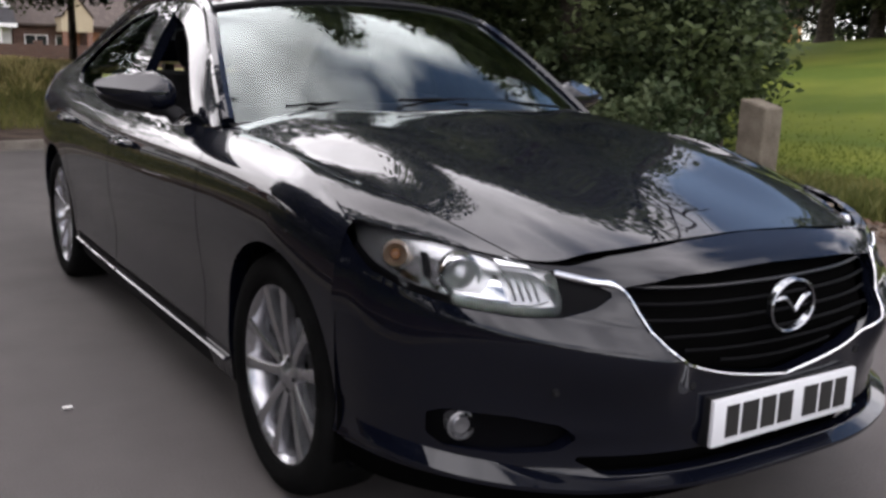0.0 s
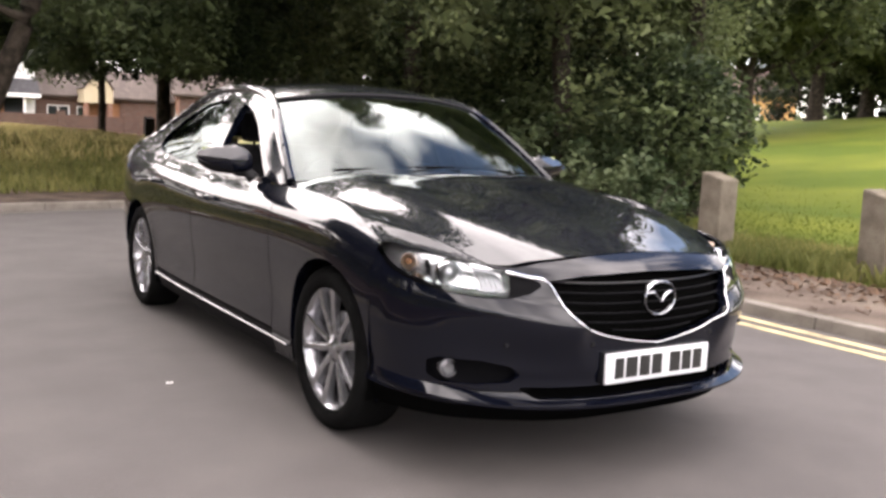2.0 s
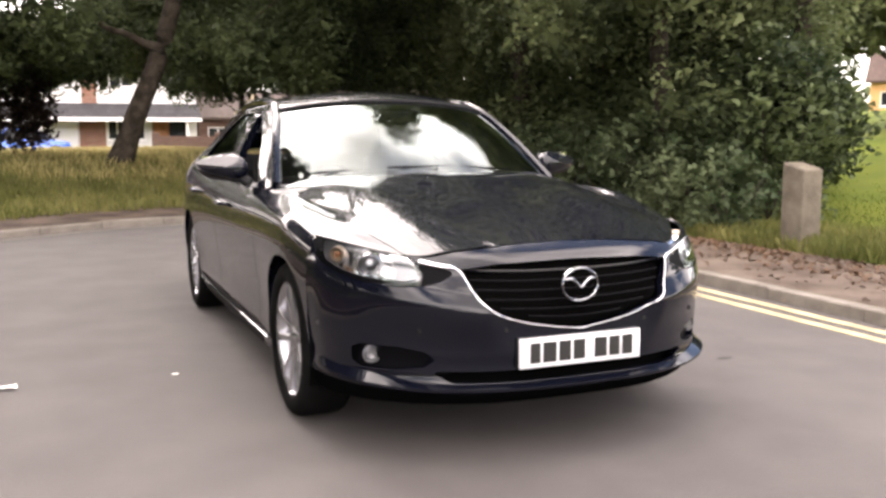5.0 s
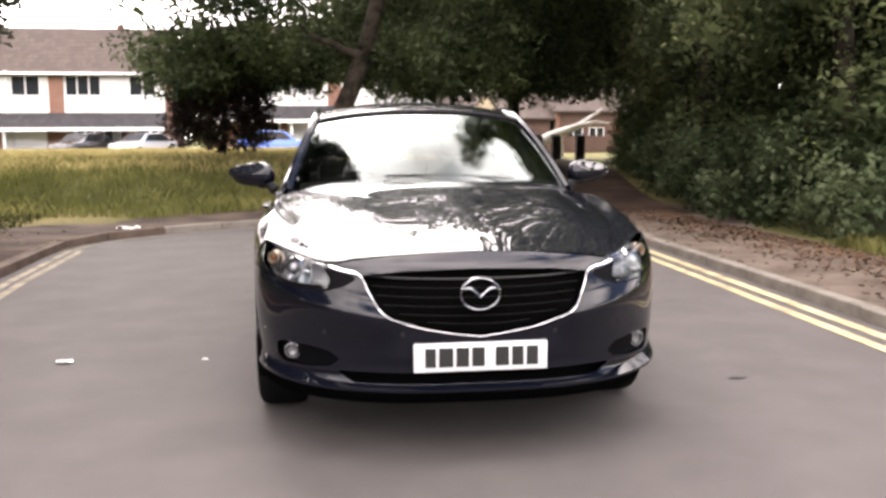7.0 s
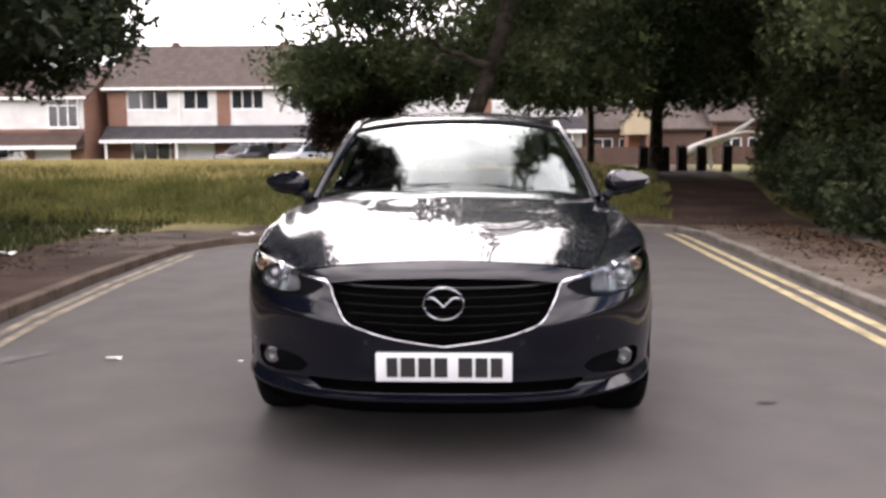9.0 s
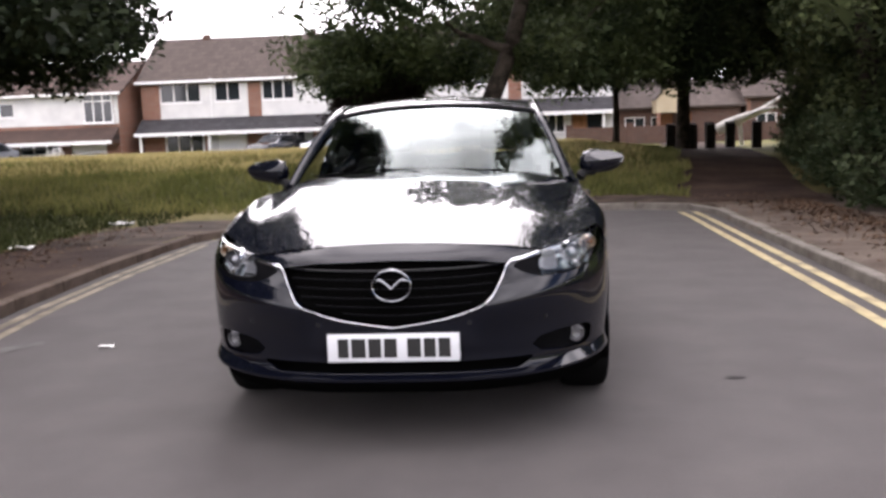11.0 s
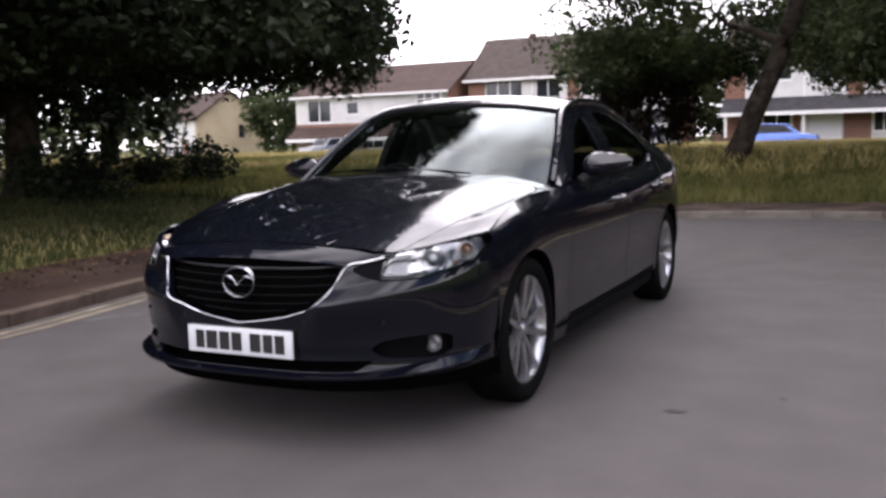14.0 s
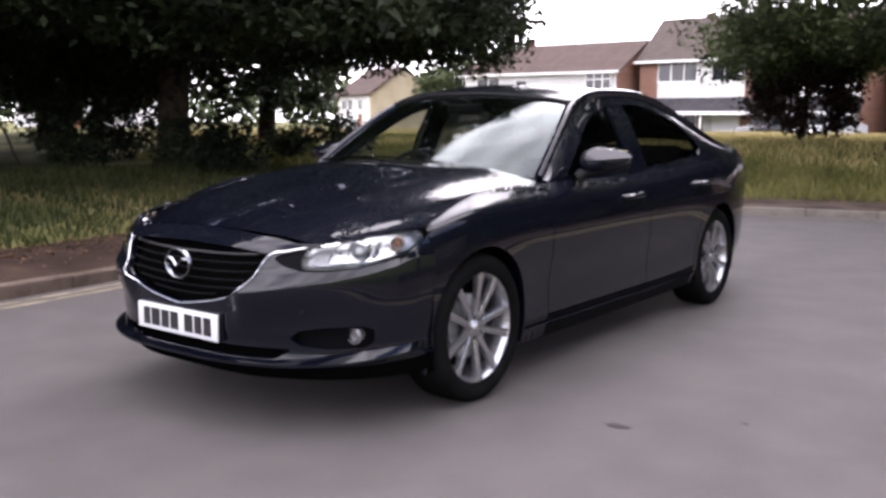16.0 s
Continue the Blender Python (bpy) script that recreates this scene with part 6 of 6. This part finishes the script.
def coons(bm, c0, c1, n, m, bulge=0.0):
    """A patch between two cross curves (from one flank to the other) whose ends lie on the rails."""
    y0, y1 = c0[0][1], c1[0][1]
    rail = np.array(RAIL)
    A, B = spline(c0, n), spline(c1, n)
    t = np.linspace(0, 1, m + 1)
    ys = y0 + (y1 - y0) * t
    r = smooth_at(rail[:, 0], rail[:, 1:], ys)
    Lr = np.c_[-r[:, 0], ys, r[:, 1]]
    Rr = np.c_[r[:, 0], ys, r[:, 1]]
    u = np.linspace(0, 1, n + 1)
    grid = []
    for j in range(m + 1):
        row = []
        for i in range(n + 1):
            ruled = (1 - t[j]) * A[i] + t[j] * B[i] + (1 - u[i]) * Lr[j] + u[i] * Rr[j]
            ruled = ruled - ((1 - t[j]) * ((1 - u[i]) * A[0] + u[i] * A[-1]) + t[j] * ((1 - u[i]) * B[0] + u[i] * B[-1]))
            ruled[2] += bulge * math.sin(math.pi * u[i]) * math.sin(math.pi * t[j])
            row.append(bm.verts.new(ruled))
        grid.append(row)
    for j in range(m):
        for i in range(n):
            bm.faces.new((grid[j][i], grid[j][i + 1], grid[j + 1][i + 1], grid[j + 1][i]))
    return bm


def cross(y_end, x_end, z_end, y_mid, z_mid):
    out = []
    for k in range(-6, 7):
        f = 1 - abs(k / 6) ** 2.3
        out.append((x_end * k / 6, y_end + (y_mid - y_end) * f, z_end + (z_mid - z_end) * f))
    return out


def build_wheel(car, x, y):
    """An alloy wheel with five pairs of spokes; outer face towards +x before it is turned."""
    flip = 1 if x > 0 else -1
    m = Matrix.Translation((x, y, 0.337)) @ (Matrix.Identity(4) if flip > 0 else Matrix.Rotation(math.pi, 4, "Z")) @ Matrix.Rotation(random.uniform(0, 1), 4, "X")

    def put(name, bm, mat, parent, label=""):
        bmesh.ops.transform(bm, matrix=m, verts=bm.verts)
        return part(name, bm, mat, parent, label)
    wheel = put("wheel", lathe([(0.21, -0.09), (0.222, 0.02), (0.228, 0.07), (0.236, 0.085), (0.246, 0.094), (0.250, 0.088), (0.248, 0.06)], 64), ALLOY, car, "silver alloy wheel with paired spokes")
    put("tyre", lathe([(0.246, 0.085), (0.254, 0.103), (0.275, 0.112), (0.305, 0.110), (0.325, 0.098), (0.3345, 0.075), (0.337, 0.04), (0.337, -0.04), (0.3345, -0.075), (0.325, -0.098), (0.29, -0.112), (0.246, -0.09)], 64), RUBBER, wheel)
    put("brake_disc", lathe([(0.05, 0.025), (0.145, 0.025), (0.145, 0.005), (0.05, 0.005)], 40), material("disc_steel", (0.3, 0.3, 0.3), 0.4, 0.8) if "disc_steel" not in bpy.data.materials else bpy.data.materials["disc_steel"], wheel)
    put("wheel_back", lathe([(0.0, -0.03), (0.222, -0.03), (0.222, 0.0)], 32), DARK, wheel)
    put("hub", lathe([(0.0, 0.088), (0.022, 0.087), (0.028, 0.082), (0.034, 0.076), (0.062, 0.068), (0.066, 0.045)], 32), ALLOY, wheel)
    for k in range(5):
        for side in (-1, 1):
            bm = bmesh.new()
            rows = []
            for r, x0, w, off in ((0.045, 0.070, 0.018, 0.012), (0.11, 0.080, 0.0155, 0.031), (0.18, 0.088, 0.0165, 0.049), (0.240, 0.093, 0.024, 0.063)):
                yc = off * side
                rows.append([bm.verts.new(p) for p in ((x0 - 0.03, yc - w, r), (x0 - 0.004, yc - w, r), (x0, yc - w * 0.6, r), (x0, yc + w * 0.6, r), (x0 - 0.004, yc + w, r), (x0 - 0.03, yc + w, r))])
            for p, q in zip(rows, rows[1:]):
                for i in range(5):
                    bm.faces.new((p[i], q[i], q[i + 1], p[i + 1]))
            bmesh.ops.recalc_face_normals(bm, faces=bm.faces)
            bmesh.ops.transform(bm, matrix=Matrix.Rotation(2 * math.pi * k / 5, 4, "X"), verts=bm.verts)
            put("spoke", bm, ALLOY, wheel)
        nut = lathe([(0.0, 0.07), (0.008, 0.07), (0.008, 0.05)], 8)
        a = 2 * math.pi * (k + 0.5) / 5
        bmesh.ops.translate(nut, vec=(0.004, 0.048 * math.sin(a), 0.048 * math.cos(a)), verts=nut.verts)
        put("wheel_nut", nut, TRIM, wheel)


def build_seat(car, x, y, wide=0.5):
    bm = bmesh.new()
    box(bm, (x - wide / 2, y, 0.42), (x + wide / 2, y + 0.5, 0.58), 0.05)
    seat = part("seat", bm, SEAT, car, "dark cloth seat")
    tilt = Matrix.Translation((x, y + 0.5, 0.55)) @ Matrix.Rotation(radians(-22), 4, "X")
    part("seat_back", boxed((-wide / 2, -0.06, 0), (wide / 2, 0.06, 0.58), 0.05, tilt), SEAT, seat)
    if wide < 0.7:
        part("headrest", boxed((-0.13, -0.04, 0.62), (0.13, 0.05, 0.80), 0.04, tilt), SEAT, seat)
        for k in (-0.06, 0.06):
            part("headrest_post", boxed((k - 0.006, -0.006, 0.56), (k + 0.006, 0.006, 0.64), 0, tilt), CHROME, seat)


def build_car():
    car = tagged(base_of("saloon_car", (0, 2.43, 0)), "glossy blue-black four-door saloon car parked on the asphalt", "car")
    build_bumper(car)
    build_grille(car)
    for s in (1, -1):
        build_headlight(car, s)
        build_flank(car, s)
    # bonnet
    bm = bmesh.new()
    top = deck([0.60, 0.256, 0.197, 0.169, 0.162], [1.60, 1.555, 1.445, 1.345, 1.315])
    panel(bm, np.linspace(0, 1, 60), np.linspace(1.015, 4, 44), top)
    part("bonnet", mirrored(bm), PAINT, car)
    # boot
    bm = bmesh.new()
    lid = deck([4.28] * 5, [4.83, 4.80, 4.78, 4.79, 4.80])
    panel(bm, np.linspace(0, 1, 20), np.linspace(0, 4, 30), lid)
    part("boot_lid", mirrored(bm), PAINT, car)
    bm = bmesh.new()

    def tail(u, s):
        e = flank(np.full(len(u), 4.86), s)
        k = 1 - np.abs(u) ** 3
        return np.c_[e[:, 0] * u, 4.84 + 0.07 * k - 0.04 * (s / 6) ** 3, e[:, 2]]
    panel(bm, np.linspace(-1, 1, 30), np.linspace(0, 6, 24), tail)
    part("rear_bumper", bm, PAINT, car)
    for s in (1, -1):
        bm = bmesh.new()
        panel(bm, np.linspace(4.52, 4.855, 14), np.linspace(4.6, 5.9, 8), lambda y, q: flank(y, q) + np.array([0.004, 0, 0]))
        part("tail_light", bm if s > 0 else flipped(bm), REDLENS, car, "red tail light")
    # glass and roof
    bottom = cross(1.60, 0.775, 0.968, 1.31, 1.03)
    head = cross(2.2, 0.628, 1.35, 2.06, 1.405)
    back = cross(3.45, 0.608, 1.348, 3.42, 1.40)
    tail_edge = cross(4.28, 0.72, 1.075, 4.27, 1.135)
    screen = part("windscreen", coons(bmesh.new(), bottom, head, 32, 24, 0.012), GLASS, car, "curved windscreen reflecting clouds and trees")
    screen.visible_shadow = False
    part("roof", coons(bmesh.new(), head, back, 32, 32, 0.004), PAINT, car)
    rear = part("rear_screen", coons(bmesh.new(), back, tail_edge, 24, 16, 0.015), GLASS, car)
    rear.visible_shadow = False
    part("screen_header", tube([(x, y, z + 0.004) for x, y, z in spline(head, 40)], 0.014, 6), TRIM, car)
    low = [(x * 0.99, y - 0.05, z - 0.012) for x, y, z in bottom]
    bm = bmesh.new()
    a, b = spline(bottom, 40), spline(low, 40)
    rows = [[bm.verts.new(q) for q in (p[0], p[1])] for p in zip(a, b)]
    for p, q in zip(rows, rows[1:]):
        bm.faces.new((p[0], p[1], q[1], q[0]))
    part("cowl", bm, TRIM, car)
    for p0, p1 in (((0.42, 1.37, 1.035), (-0.28, 1.36, 1.058)), ((-0.02, 1.33, 1.045), (-0.62, 1.50, 1.03))):
        mid = [(p0[0] + (p1[0] - p0[0]) * t, p0[1] + (p1[1] - p0[1]) * t, p0[2] + (p1[2] - p0[2]) * t + 0.012 * math.sin(math.pi * t)) for t in np.linspace(0, 1, 10)]
        part("wiper", tube(mid, 0.005, 6), SLAT, car)
    # cabin
    part("dashboard", tube(spline([(-0.70, 1.72, 0.93), (-0.3, 1.70, 0.955), (0.3, 1.70, 0.955), (0.70, 1.72, 0.93)], 20), 0.13, 10, 0.6), TRIM, car)
    part("dash_top", boxed((-0.72, 1.44, 0.90), (0.72, 1.72, 0.965), 0.02), TRIM, car)
    ring = bmesh.new()
    for k in range(28):
        a = 2 * math.pi * k / 28
        for i in range(8):
            b = 2 * math.pi * i / 8
            r = 0.18 + 0.015 * math.cos(b)
            ring.verts.new((r * math.cos(a), r * math.sin(a), 0.015 * math.sin(b)))
    ring.verts.ensure_lookup_table()
    for k in range(28):
        for i in range(8):
            ring.faces.new([ring.verts[q] for q in (k * 8 + i, ((k + 1) % 28) * 8 + i, ((k + 1) % 28) * 8 + (i + 1) % 8, k * 8 + (i + 1) % 8)])
    box(ring, (-0.17, -0.03, -0.01), (0.17, 0.03, 0.01), 0.006)
    bmesh.ops.transform(ring, matrix=Matrix.Translation((-0.37, 1.98, 0.90)) @ Matrix.Rotation(radians(65), 4, "X"), verts=ring.verts)
    part("steering_wheel", ring, TRIM, car)
    part("rear_view_mirror", boxed((-0.12, 2.03, 1.29), (0.12, 2.06, 1.35), 0.012), TRIM, car)
    for x in (-0.37, 0.37):
        build_seat(car, x, 2.25)
    build_seat(car, 0, 3.15, 1.2)
    part("cabin_floor", boxed((-0.66, 0.5, 0.17), (0.66, 4.4, 0.24)), DARK, car)
    part("engine_bay", boxed((-0.5, 0.25, 0.22), (0.5, 1.3, 0.70)), DARK, car)
    part("parcel_shelf", boxed((-0.68, 3.7, 0.9), (0.68, 4.25, 0.98)), SEAT, car)
    for x, y in ((-0.787, 0.942), (0.787, 0.942), (-0.787, 3.79), (0.787, 3.79)):
        build_wheel(car, x, y)


build_car()
